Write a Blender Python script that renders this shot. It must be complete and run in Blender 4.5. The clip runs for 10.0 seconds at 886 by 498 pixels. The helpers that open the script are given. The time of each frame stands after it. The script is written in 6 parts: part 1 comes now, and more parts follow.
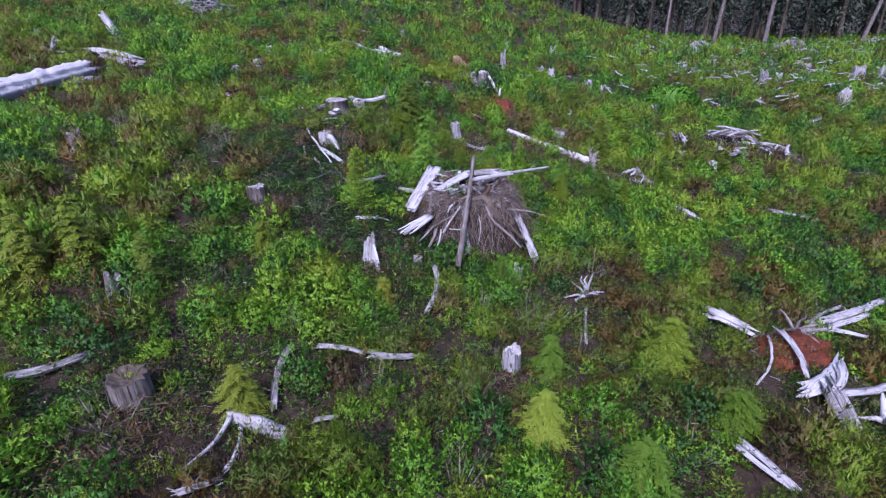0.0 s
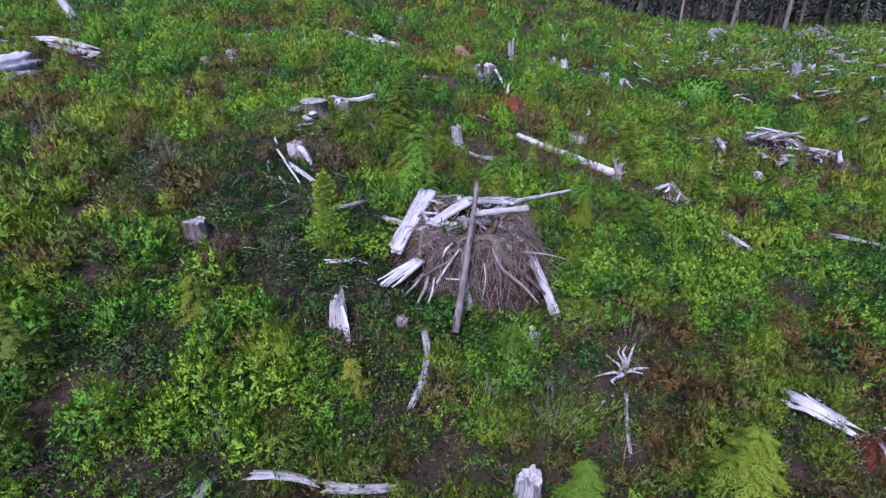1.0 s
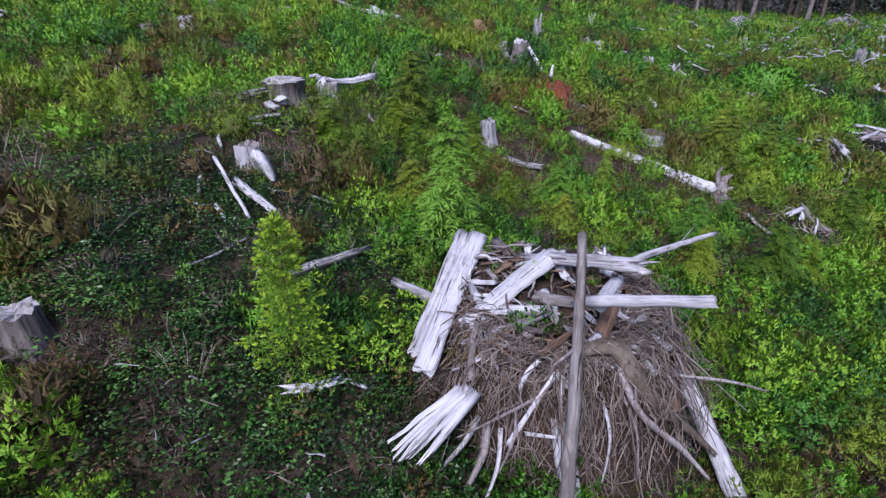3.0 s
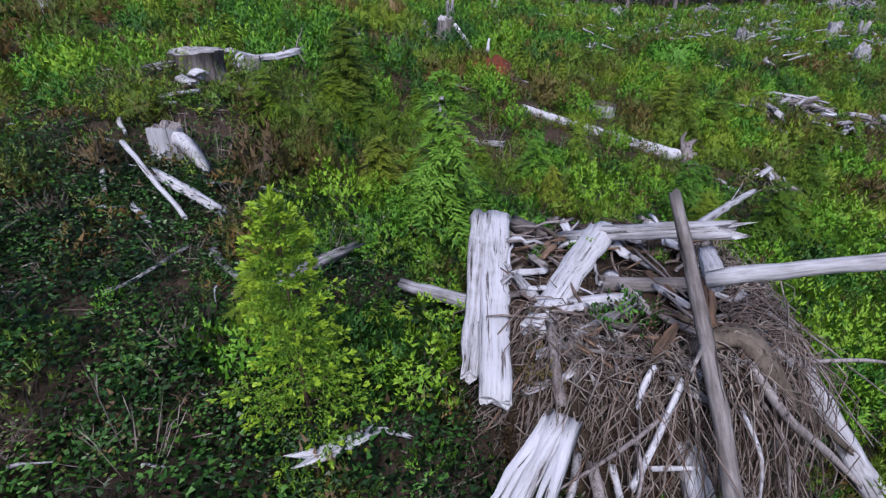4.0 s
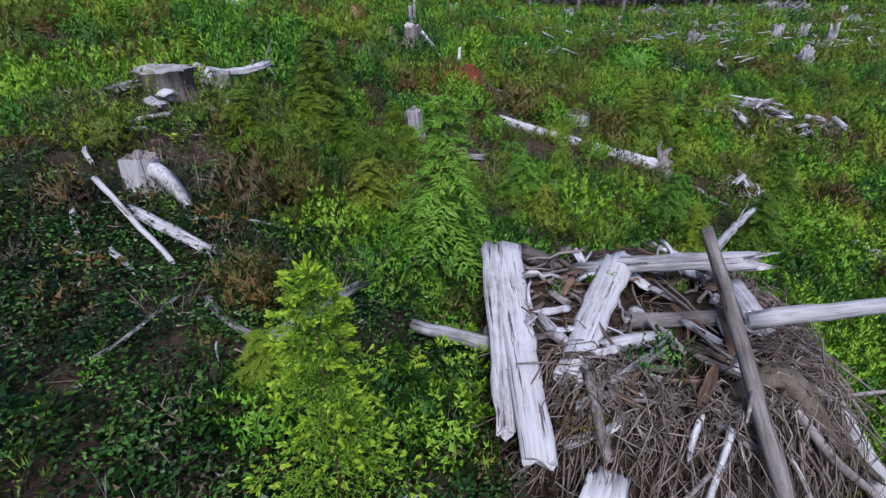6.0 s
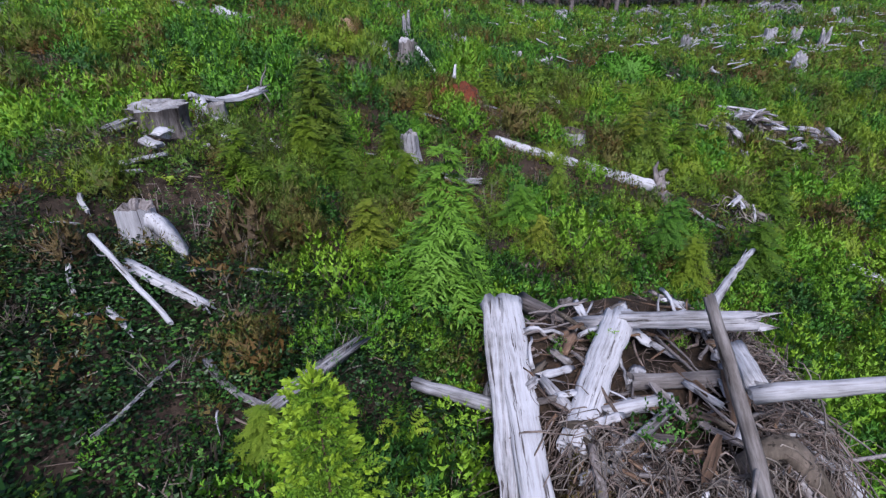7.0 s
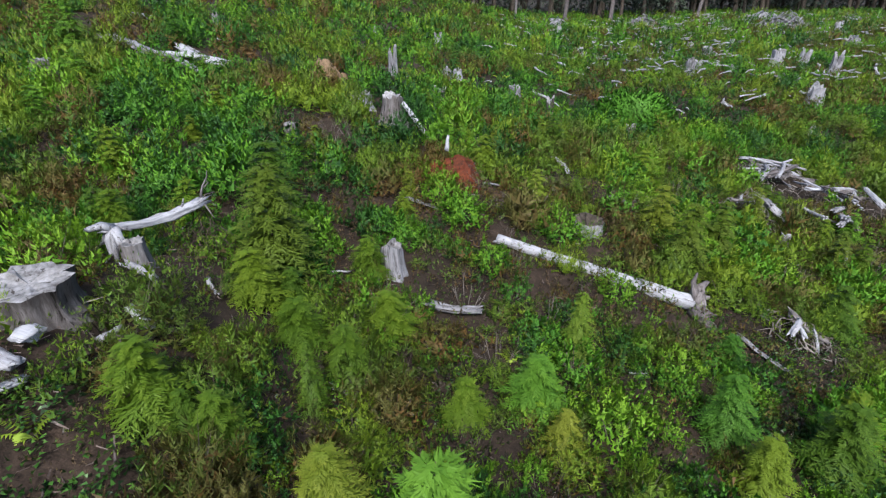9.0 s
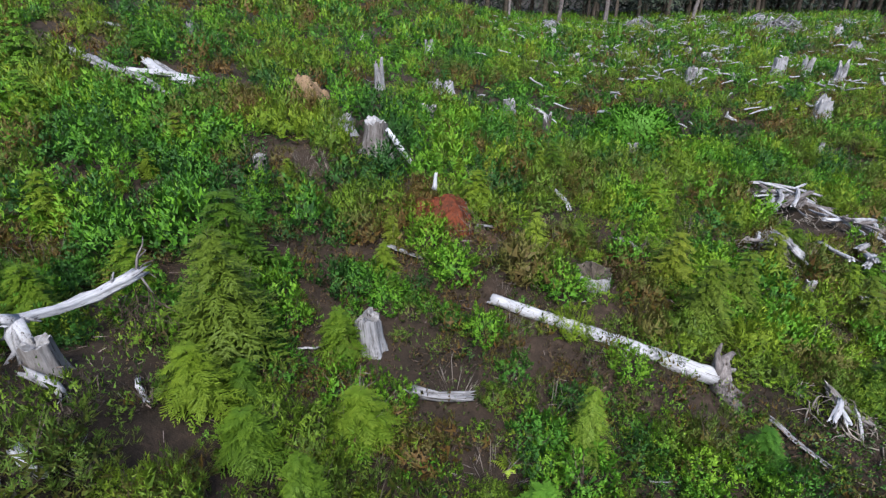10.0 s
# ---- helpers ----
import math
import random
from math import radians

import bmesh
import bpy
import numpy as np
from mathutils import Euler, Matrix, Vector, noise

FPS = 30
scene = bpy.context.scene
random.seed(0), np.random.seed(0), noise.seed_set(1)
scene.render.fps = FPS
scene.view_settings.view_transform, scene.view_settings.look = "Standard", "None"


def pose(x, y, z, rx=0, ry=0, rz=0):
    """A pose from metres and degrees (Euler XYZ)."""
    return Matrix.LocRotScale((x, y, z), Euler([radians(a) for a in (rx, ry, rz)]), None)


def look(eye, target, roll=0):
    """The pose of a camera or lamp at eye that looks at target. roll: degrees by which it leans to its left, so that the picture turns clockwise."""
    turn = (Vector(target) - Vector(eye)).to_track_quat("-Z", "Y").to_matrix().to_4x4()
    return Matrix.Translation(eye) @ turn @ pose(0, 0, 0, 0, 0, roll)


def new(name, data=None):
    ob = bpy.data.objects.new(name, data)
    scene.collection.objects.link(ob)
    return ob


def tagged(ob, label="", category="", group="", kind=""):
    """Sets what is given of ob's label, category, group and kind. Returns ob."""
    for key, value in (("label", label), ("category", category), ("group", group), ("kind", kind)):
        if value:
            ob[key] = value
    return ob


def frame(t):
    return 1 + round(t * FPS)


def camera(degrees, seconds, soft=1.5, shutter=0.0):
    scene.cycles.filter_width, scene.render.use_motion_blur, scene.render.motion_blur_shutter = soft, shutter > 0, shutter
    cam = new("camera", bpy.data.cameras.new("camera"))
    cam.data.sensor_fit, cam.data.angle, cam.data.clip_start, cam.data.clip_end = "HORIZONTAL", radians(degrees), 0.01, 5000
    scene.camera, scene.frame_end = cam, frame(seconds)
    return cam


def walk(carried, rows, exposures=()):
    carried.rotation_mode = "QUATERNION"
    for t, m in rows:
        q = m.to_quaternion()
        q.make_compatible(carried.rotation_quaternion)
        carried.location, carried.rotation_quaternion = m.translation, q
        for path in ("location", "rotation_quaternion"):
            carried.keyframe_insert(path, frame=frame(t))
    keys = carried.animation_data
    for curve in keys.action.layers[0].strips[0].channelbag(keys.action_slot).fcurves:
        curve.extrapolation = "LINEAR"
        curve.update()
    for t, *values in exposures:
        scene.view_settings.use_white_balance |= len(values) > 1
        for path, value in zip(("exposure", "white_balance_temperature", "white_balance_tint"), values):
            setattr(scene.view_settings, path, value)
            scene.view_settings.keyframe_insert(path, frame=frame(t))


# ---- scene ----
cam = camera(78.6, 10.0, 1.3)
PATH = [
    (0, (-0.151, -0.661, 6.339), (-0.133, 1.161, 5.515), -0.4),
    (0.5, (-0.023, 1.305, 6.324), (-0.013, 3.116, 5.477), -0.4),
    (1, (0.122, 3.299, 6.199), (0.126, 5.103, 5.335), -0.3),
    (1.5, (0.31, 5.209, 6.005), (0.307, 7.004, 5.124), -0.1),
    (2, (0.256, 6.893, 5.682), (0.249, 8.686, 4.794), 0.1),
    (2.5, (-0.134, 8.33, 5.277), (-0.146, 10.123, 4.391), 0.3),
    (2.7, (-0.383, 8.845, 5.118), (-0.391, 10.638, 4.231), 0.4),
    (3.8, (-1.858, 10.949, 3.974), (-1.565, 12.72, 3.092), -0.1),
    (4, (-2.07, 11.253, 3.855), (-1.695, 13.008, 2.972), -0.1),
    (4.5, (-2.316, 11.645, 3.696), (-1.869, 13.383, 2.814), -0.1),
    (5, (-2.434, 11.791, 3.662), (-1.951, 13.519, 2.779), -0.2),
    (5.5, (-2.478, 11.843, 3.756), (-1.977, 13.565, 2.872), -0.1),
    (5.7, (-2.504, 11.853, 3.864), (-1.993, 13.574, 2.982), -0.0),
    (6.8, (-2.537, 12.039, 4.574), (-2.001, 13.746, 3.68), 0.0),
    (7, (-2.49, 12.171, 4.627), (-1.951, 13.879, 3.738), -0.1),
    (7.5, (-2.353, 12.744, 4.877), (-1.805, 14.449, 3.987), 0.0),
    (8, (-2.093, 13.589, 5.229), (-1.541, 15.292, 4.337), 0.0),
    (8.5, (-1.737, 14.61, 5.614), (-1.179, 16.311, 4.721), 0.0),
    (9, (-1.384, 15.606, 5.978), (-0.816, 17.303, 5.085), 0.1),
    (9.5, (-0.983, 16.58, 6.303), (-0.403, 18.271, 5.406), 0.3),
    (10, (-0.622, 17.439, 6.402), (-0.032, 19.125, 5.502), 0.4),
]
walk(cam, [(t, look(eye, target, roll)) for t, eye, target, roll in PATH],
     exposures=[(0, 1.57, 5720, 25), (2.5, 1.53, 5930, 18), (4, 1.22, 6130, 10), (5.5, 1.15, 6180, 8), (7, 1.27, 6130, 9), (8.5, 1.35, 6430, 2), (10, 1.57, 6530, 0)])

# ---- light: high overcast, soft and a little blue ----
world = bpy.data.worlds.new("overcast_sky")
scene.world = world
world.use_nodes = True
wn = world.node_tree.nodes
sky = wn.new("ShaderNodeTexSky")
sky.sky_type, sky.sun_disc = "NISHITA", False
sky.sun_elevation, sky.sun_rotation = radians(52), radians(200)
sky.air_density, sky.dust_density, sky.ozone_density = 1.0, 4.0, 2.0
wn["Background"].inputs["Strength"].default_value = 0.10
world.node_tree.links.new(sky.outputs[0], wn["Background"].inputs["Color"])
sun = new("sun", bpy.data.lights.new("sun", "SUN"))
sun.data.energy, sun.data.angle, sun.data.color = 2.2, radians(18), (1.0, 0.96, 0.92)
sun.matrix_world = look((-18, -50, 70), (0, 10, 0))


# ---- small tools ----
def lattice(ix, iy, seed):
    h = (ix.astype(np.int64) * 374761393 + iy.astype(np.int64) * 668265263 + seed * 974634777) & 0x7FFFFFFF
    h = ((h ^ (h >> 13)) * 1274126177) & 0x7FFFFFFF
    return ((h ^ (h >> 16)) & 0xFFFF) / 65535.0


def soft_noise(x, y, scale, seed):
    """Value noise from 0 to 1 over the plan."""
    x, y = np.asarray(x, float) / scale, np.asarray(y, float) / scale
    ix, iy = np.floor(x), np.floor(y)
    u, v = x - ix, y - iy
    u, v = u * u * (3 - 2 * u), v * v * (3 - 2 * v)
    a, b = lattice(ix, iy, seed), lattice(ix + 1, iy, seed)
    c, d = lattice(ix, iy + 1, seed), lattice(ix + 1, iy + 1, seed)
    return (a * (1 - u) + b * u) * (1 - v) + (c * (1 - u) + d * u) * v


# the lie of the land: a broad slope that climbs to one side, with knolls and hollows
SLOPE = [0.874, -0.913, 1.021, 0.103, -0.061, -0.085]
KNOLLS = [
    (-12.0, 10.0, 7.0, 0.95), (-4.0, 8.0, 6.0, -2.57), (4.0, 10.0, 6.0, 0.01), (-5.0, 17.0, 5.0, 1.1), (1.0, 15.0, 4.0, 0.49), (6.0, 16.0, 5.0, -0.85),
    (-4.0, 24.0, 6.0, -0.38), (3.0, 25.0, 6.0, -0.99), (10.0, 25.0, 7.0, 1.52), (3.0, 33.0, 8.0, 0.84), (14.0, 35.0, 9.0, -1.86), (-12.0, 32.0, 9.0, -0.13),
    (30.0, 50.0, 18.0, -0.9), (0.0, 60.0, 16.0, 1.89), (18.0, 80.0, 22.0, -3.52), (-25.0, 60.0, 22.0, -0.74), (22.0, 112.0, 14.0, 0.03), (48.0, 100.0, 22.0, -1.42),
    (22.0, 22.0, 9.0, -0.26), (-1.0, 21.0, 4.0, -0.27), (-4.0, 5.0, 5.0, 1.92), (15.0, 20.0, 6.0, -1.86), (0.0, 105.0, 22.0, 8.95), (50.0, 55.0, 20.0, 0.86),
    (-4.3, 22.1, 1.5, 0.99), (-3.5, 24.4, 1.2, 0.47),
]


def land(x, y):
    x, y = np.asarray(x, float), np.asarray(y, float)
    xs, ys = 6 * np.tanh(x / 60), 10 * np.tanh((y - 20) / 100)
    z = SLOPE[0] + SLOPE[1] * xs + SLOPE[2] * ys + SLOPE[3] * xs**2 + SLOPE[4] * xs * ys + SLOPE[5] * ys**2
    for cx, cy, s, h in KNOLLS:
        z = z + h * np.exp(-((x - cx) ** 2 + (y - cy) ** 2) / (2.0 * s * s))
    return z


def ground_z(x, y):
    rough = 0.22 * (soft_noise(x, y, 1.7, 1) - 0.5) + 0.10 * (soft_noise(x, y, 0.6, 2) - 0.5)
    return land(x, y) + rough


def gz(x, y):
    return float(ground_z(np.array([x]), np.array([y]))[0])


def quick_mesh(name, verts, faces, material, smooth=False):
    """A mesh from arrays: verts (n, 3), faces (m, k) with k corners each."""
    verts, faces = np.asarray(verts, np.float32), np.asarray(faces, np.int32)
    me = bpy.data.meshes.new(name)
    m, k = faces.shape
    me.vertices.add(len(verts))
    me.vertices.foreach_set("co", verts.ravel())
    me.loops.add(m * k)
    me.loops.foreach_set("vertex_index", faces.ravel())
    me.polygons.add(m)
    me.polygons.foreach_set("loop_start", np.arange(0, m * k, k, dtype=np.int32))
    me.polygons.foreach_set("use_smooth", np.full(m, smooth))
    me.update(calc_edges=True)
    me.materials.append(material)
    return me


def round_normals(me, leaves, normals, tip):
    """Gives loose leaves (n, k, 3) the shading normals (n, 3) of the crown that they make, and their tone: lighter for
    young tips, darker for painted shade.
    """
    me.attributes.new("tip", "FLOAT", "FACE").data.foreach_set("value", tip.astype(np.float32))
    k = leaves.shape[1]
    me.polygons.foreach_set("use_smooth", np.full(len(leaves), True))
    me.attributes.new("custom_normal", "FLOAT_VECTOR", "POINT").data.foreach_set("vector", np.repeat(normals, k, 0).astype(np.float32).ravel())
    me.update()


def part(name, bm, material, parent, label=""):
    """Links a bmesh, or a finished mesh, as one mesh object under a thing or a part."""
    if isinstance(bm, bmesh.types.BMesh):
        me = bpy.data.meshes.new(name)
        bm.to_mesh(me)
        bm.free()
        me.materials.append(material)
    else:
        me = bm
    ob = new(name, me)
    ob.parent = parent
    return tagged(ob, label)


def node_material(name, roughness=0.8):
    m = bpy.data.materials.new(name)
    m.use_nodes = True
    n, l = m.node_tree.nodes, m.node_tree.links
    b = n["Principled BSDF"]
    b.inputs["Roughness"].default_value = roughness
    b.inputs["Specular IOR Level"].default_value = 0.25
    return m, n, l, b


def ramp(n, stops):
    r = n.new("ShaderNodeValToRGB")
    e = r.color_ramp.elements
    while len(e) < len(stops):
        e.new(0.5)
    for el, (p, c) in zip(e, stops):
        el.position, el.color = p, (*c, 1)
    return r


def noise_node(n, l, scale, detail=4, stretch=None, source="Object", rough=0.6):
    tc = n.new("ShaderNodeTexCoord")
    nz = n.new("ShaderNodeTexNoise")
    nz.inputs["Scale"].default_value, nz.inputs["Detail"].default_value = scale, detail
    nz.inputs["Roughness"].default_value = rough
    if stretch:
        mp = n.new("ShaderNodeMapping")
        mp.inputs["Scale"].default_value = stretch
        l.new(tc.outputs[source], mp.inputs["Vector"])
        l.new(mp.outputs[0], nz.inputs["Vector"])
    else:
        l.new(tc.outputs[source], nz.inputs["Vector"])
    return nz


def mix_value(n, l, a, b, fac):
    mx = n.new("ShaderNodeMix")
    mx.data_type = "FLOAT"
    mx.inputs["Factor"].default_value = fac
    l.new(a, mx.inputs["A"])
    l.new(b, mx.inputs["B"])
    return mx.outputs["Result"]


def leaf_material(name, stops, own=False, gloss=0.62, through_light=0.22, patch=0.35):
    """Foliage: colour differs from plant to plant and leaf to leaf; young tips are lighter, shade is painted in at the
    foot and inside; some light passes through.
    """
    m, n, l, b = node_material(name, gloss)
    geo = n.new("ShaderNodeNewGeometry")
    nz = noise_node(n, l, patch, 3)
    if own:
        plant = n.new("ShaderNodeObjectInfo").outputs["Random"]
    else:
        at = n.new("ShaderNodeAttribute")
        at.attribute_name = "plant"
        plant = at.outputs["Fac"]
    r = ramp(n, stops)
    leafy = mix_value(n, l, geo.outputs["Random Per Island"], nz.outputs["Fac"], 0.45)
    # leaf tone: young tips lighter, shade at foot and inside painted darker
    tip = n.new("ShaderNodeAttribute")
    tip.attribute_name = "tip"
    age_shade_add = n.new("ShaderNodeMath")
    age_shade_add.operation = "MULTIPLY_ADD"
    age_shade_add.inputs[1].default_value = 0.28
    l.new(tip.outputs["Fac"], age_shade_add.inputs[0])
    l.new(mix_value(n, l, leafy, plant, 0.88), age_shade_add.inputs[2])
    l.new(age_shade_add.outputs[0], r.inputs["Fac"])
    l.new(r.outputs["Color"], b.inputs["Base Color"])
    tr = n.new("ShaderNodeBsdfTranslucent")
    l.new(r.outputs["Color"], tr.inputs["Color"])
    mx = n.new("ShaderNodeMixShader")
    mx.inputs[0].default_value = through_light
    l.new(b.outputs[0], mx.inputs[1])
    l.new(tr.outputs[0], mx.inputs[2])
    l.new(mx.outputs[0], n["Material Output"].inputs["Surface"])
    return m


def wood_material(name, stops, fibre=(26, 26, 1.6), rough=0.8, bump=0.5, shift=0.0, crack=0.37):
    """Weathered wood: streaks along the local z axis, dark checks, blotches."""
    m, n, l, b = node_material(name, rough)
    oi = n.new("ShaderNodeObjectInfo")
    grain = noise_node(n, l, 1.0, 6, fibre, rough=0.7)
    blotch = noise_node(n, l, 2.3, 4)
    add = n.new("ShaderNodeMath")
    add.operation = "MULTIPLY_ADD"
    add.inputs[1].default_value, add.inputs[2].default_value = 0.16, shift - 0.08
    l.new(oi.outputs["Random"], add.inputs[0])
    tot = n.new("ShaderNodeMath")
    tot.operation = "ADD"
    l.new(mix_value(n, l, grain.outputs["Fac"], blotch.outputs["Fac"], 0.35), tot.inputs[0])
    l.new(add.outputs[0], tot.inputs[1])
    r = ramp(n, stops)
    l.new(tot.outputs[0], r.inputs["Fac"])
    checks = noise_node(n, l, 1.0, 3, (fibre[0] * 1.1, fibre[1] * 1.1, fibre[2] * 0.8), rough=0.55)
    narrow = ramp(n, [(0.0, (0.12, 0.10, 0.095)), (crack - 0.02, (0.22, 0.19, 0.18)), (crack + 0.025, (1, 1, 1))])
    l.new(checks.outputs["Fac"], narrow.inputs["Fac"])
    cut = n.new("ShaderNodeMix")
    cut.data_type, cut.blend_type = "RGBA", "MULTIPLY"
    cut.inputs[0].default_value = 1.0
    l.new(r.outputs["Color"], cut.inputs[6])
    l.new(narrow.outputs["Color"], cut.inputs[7])
    l.new(cut.outputs[2], b.inputs["Base Color"])
    bp = n.new("ShaderNodeBump")
    bp.inputs["Strength"].default_value, bp.inputs["Distance"].default_value = bump, 0.02
    l.new(mix_value(n, l, grain.outputs["Fac"], checks.outputs["Fac"], 0.6), bp.inputs["Height"])
    l.new(bp.outputs[0], b.inputs["Normal"])
    return m


# ---- materials ----
silver_wood = wood_material("silver_wood", [(0.30, (0.0210, 0.0192, 0.0201)), (0.40, (0.0910, 0.0875, 0.1034)), (0.5, (0.1888, 0.1859, 0.2241)), (0.66, (0.2937, 0.2953, 0.3564))])
white_wood = wood_material("white_wood", [(0.28, (0.0699, 0.0657, 0.0737)), (0.38, (0.1679, 0.1641, 0.1945)), (0.47, (0.2518, 0.2516, 0.3027)), (0.64, (0.3155, 0.3171, 0.3851))], fibre=(34, 34, 2.0), bump=0.8, crack=0.36)
grey_wood = wood_material("grey_wood", [(0.30, (0.0207, 0.0167, 0.0185)), (0.45, (0.0696, 0.0598, 0.0659)), (0.6, (0.1476, 0.1323, 0.1493)), (0.75, (0.2294, 0.2215, 0.2565))])
brown_wood = wood_material("brown_wood", [(0.32, (0.018, 0.012, 0.009)), (0.5, (0.075, 0.045, 0.033)), (0.65, (0.15, 0.10, 0.078)), (0.8, (0.23, 0.18, 0.16))])
bark_dark = wood_material("bark_dark", [(0.3, (0.014, 0.011, 0.010)), (0.5, (0.045, 0.036, 0.032)), (0.7, (0.10, 0.08, 0.074))], fibre=(14, 14, 3), bump=0.9)
bark_grey = wood_material("bark_grey", [(0.3, (0.024, 0.020, 0.021)), (0.46, (0.075, 0.066, 0.072)), (0.6, (0.145, 0.135, 0.152)), (0.76, (0.23, 0.22, 0.255))], fibre=(16, 16, 2.2), bump=0.9)
red_rot = wood_material("red_rot", [(0.3, (0.014, 0.004, 0.002)), (0.46, (0.065, 0.013, 0.005)), (0.58, (0.14, 0.030, 0.010)), (0.75, (0.20, 0.075, 0.040))], fibre=(22, 22, 9), bump=1.0)
cut_wood = wood_material("cut_wood", [(0.3, (0.0419, 0.0365, 0.0412)), (0.45, (0.1399, 0.1348, 0.1533)), (0.6, (0.2378, 0.2333, 0.2730)), (0.75, (0.3077, 0.3099, 0.3640))], fibre=(9, 9, 9), bump=0.6)

HUCKLEBERRY = [(0.05, (0.0150, 0.0520, 0.0120)), (0.34, (0.0360, 0.1150, 0.0120)), (0.62, (0.0680, 0.1750, 0.0110)), (1.0, (0.1250, 0.2250, 0.0150))]
HEATH = [(0.02, (0.0850, 0.0480, 0.0150)), (0.22, (0.0620, 0.0680, 0.0140)), (0.42, (0.0500, 0.0900, 0.0120)), (0.66, (0.0820, 0.1420, 0.0110)), (1.0, (0.1350, 0.1920, 0.0140))]
RUST = [(0.2, (0.040, 0.026, 0.015)), (0.5, (0.070, 0.048, 0.018)), (0.8, (0.085, 0.082, 0.022))]
FERN = [(0.25, (0.05, 0.14, 0.011)), (0.5, (0.10, 0.215, 0.016)), (0.75, (0.19, 0.27, 0.026))]
bush_leaf = leaf_material("bush_leaf", [(0.2, (0.0245, 0.0936, 0.0084)), (0.5, (0.0385, 0.1296, 0.0098)), (0.8, (0.0560, 0.1584, 0.0126))], True)
huckleberry_leaf = leaf_material("huckleberry_leaf", HUCKLEBERRY)
heath_leaf = leaf_material("heath_leaf", HEATH)
rust_leaf = leaf_material("rust_leaf", RUST)
fern_leaf = leaf_material("fern_leaf", FERN)
huckleberry_bush = leaf_material("huckleberry_bush", HUCKLEBERRY, True)
heath_bush = leaf_material("heath_bush", HEATH, True)
rust_bush = leaf_material("rust_bush", RUST, True)
salal_leaf = leaf_material("salal_leaf", [(0.2, (0.010, 0.028, 0.010)), (0.42, (0.019, 0.062, 0.014)), (0.62, (0.034, 0.100, 0.018)), (0.84, (0.055, 0.125, 0.020)), (0.95, (0.08, 0.045, 0.025))], gloss=0.42, through_light=0.15)
needle_spruce = leaf_material("needle_spruce", [(0.2, (0.050, 0.115, 0.009)), (0.5, (0.085, 0.165, 0.010)), (0.8, (0.130, 0.215, 0.014))], True)
needle_dark = leaf_material("needle_dark", [(0.25, (0.0388, 0.0806, 0.0057)), (0.5, (0.0657, 0.1161, 0.0070)), (0.75, (0.0955, 0.1419, 0.0102))], True)
new_shoot = leaf_material("new_shoot", [(0.25, (0.15, 0.24, 0.016)), (0.5, (0.21, 0.30, 0.022)), (0.8, (0.28, 0.36, 0.032))], True)
under_leaf = leaf_material("under_leaf", [(0.15, (0.085, 0.055, 0.035)), (0.32, (0.070, 0.062, 0.024)), (0.46, (0.045, 0.090, 0.016)), (0.8, (0.075, 0.145, 0.017))])
needle_fresh = leaf_material("needle_fresh", [(0.25, (0.0578, 0.1122, 0.0092)), (0.5, (0.0939, 0.1496, 0.0122)), (0.8, (0.1300, 0.1795, 0.0191))], True)
needle_blue = leaf_material("needle_blue", [(0.25, (0.0310, 0.0898, 0.0091)), (0.5, (0.0542, 0.1346, 0.0126)), (0.8, (0.0853, 0.1795, 0.0171))], True)
needle_gold = leaf_material("needle_gold", [(0.25, (0.0624, 0.0960, 0.0090)), (0.5, (0.0936, 0.1280, 0.0115)), (0.8, (0.1373, 0.1600, 0.0179))], True)
forest_leaf = leaf_material("forest_leaf", [(0.25, (0.010, 0.018, 0.014)), (0.5, (0.020, 0.032, 0.024)), (0.75, (0.035, 0.050, 0.036))], True, patch=0.15, through_light=0.1)
heap_twig = wood_material("heap_twig", [(0.3, (0.0160, 0.0105, 0.0085)), (0.46, (0.0500, 0.0350, 0.0320)), (0.6, (0.1200, 0.0940, 0.0940)), (0.74, (0.2400, 0.2130, 0.2290))], fibre=(5, 5, 5), bump=0.1)
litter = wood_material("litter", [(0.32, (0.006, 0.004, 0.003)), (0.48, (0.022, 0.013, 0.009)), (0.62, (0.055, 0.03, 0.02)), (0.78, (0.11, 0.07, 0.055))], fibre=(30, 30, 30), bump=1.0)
tan_litter = wood_material("tan_litter", [(0.3, (0.06, 0.04, 0.025)), (0.5, (0.13, 0.085, 0.055)), (0.7, (0.19, 0.13, 0.09))], fibre=(12, 12, 12), bump=0.5)
twig_wood = wood_material("twig_wood", [(0.3, (0.015, 0.011, 0.01)), (0.5, (0.05, 0.04, 0.036)), (0.7, (0.14, 0.12, 0.12))], fibre=(3, 3, 3), bump=0.1)

dead_twig = wood_material("dead_twig", [(0.3, (0.06, 0.05, 0.048)), (0.5, (0.15, 0.13, 0.13)), (0.7, (0.28, 0.26, 0.27))], fibre=(3, 3, 3), bump=0.1)


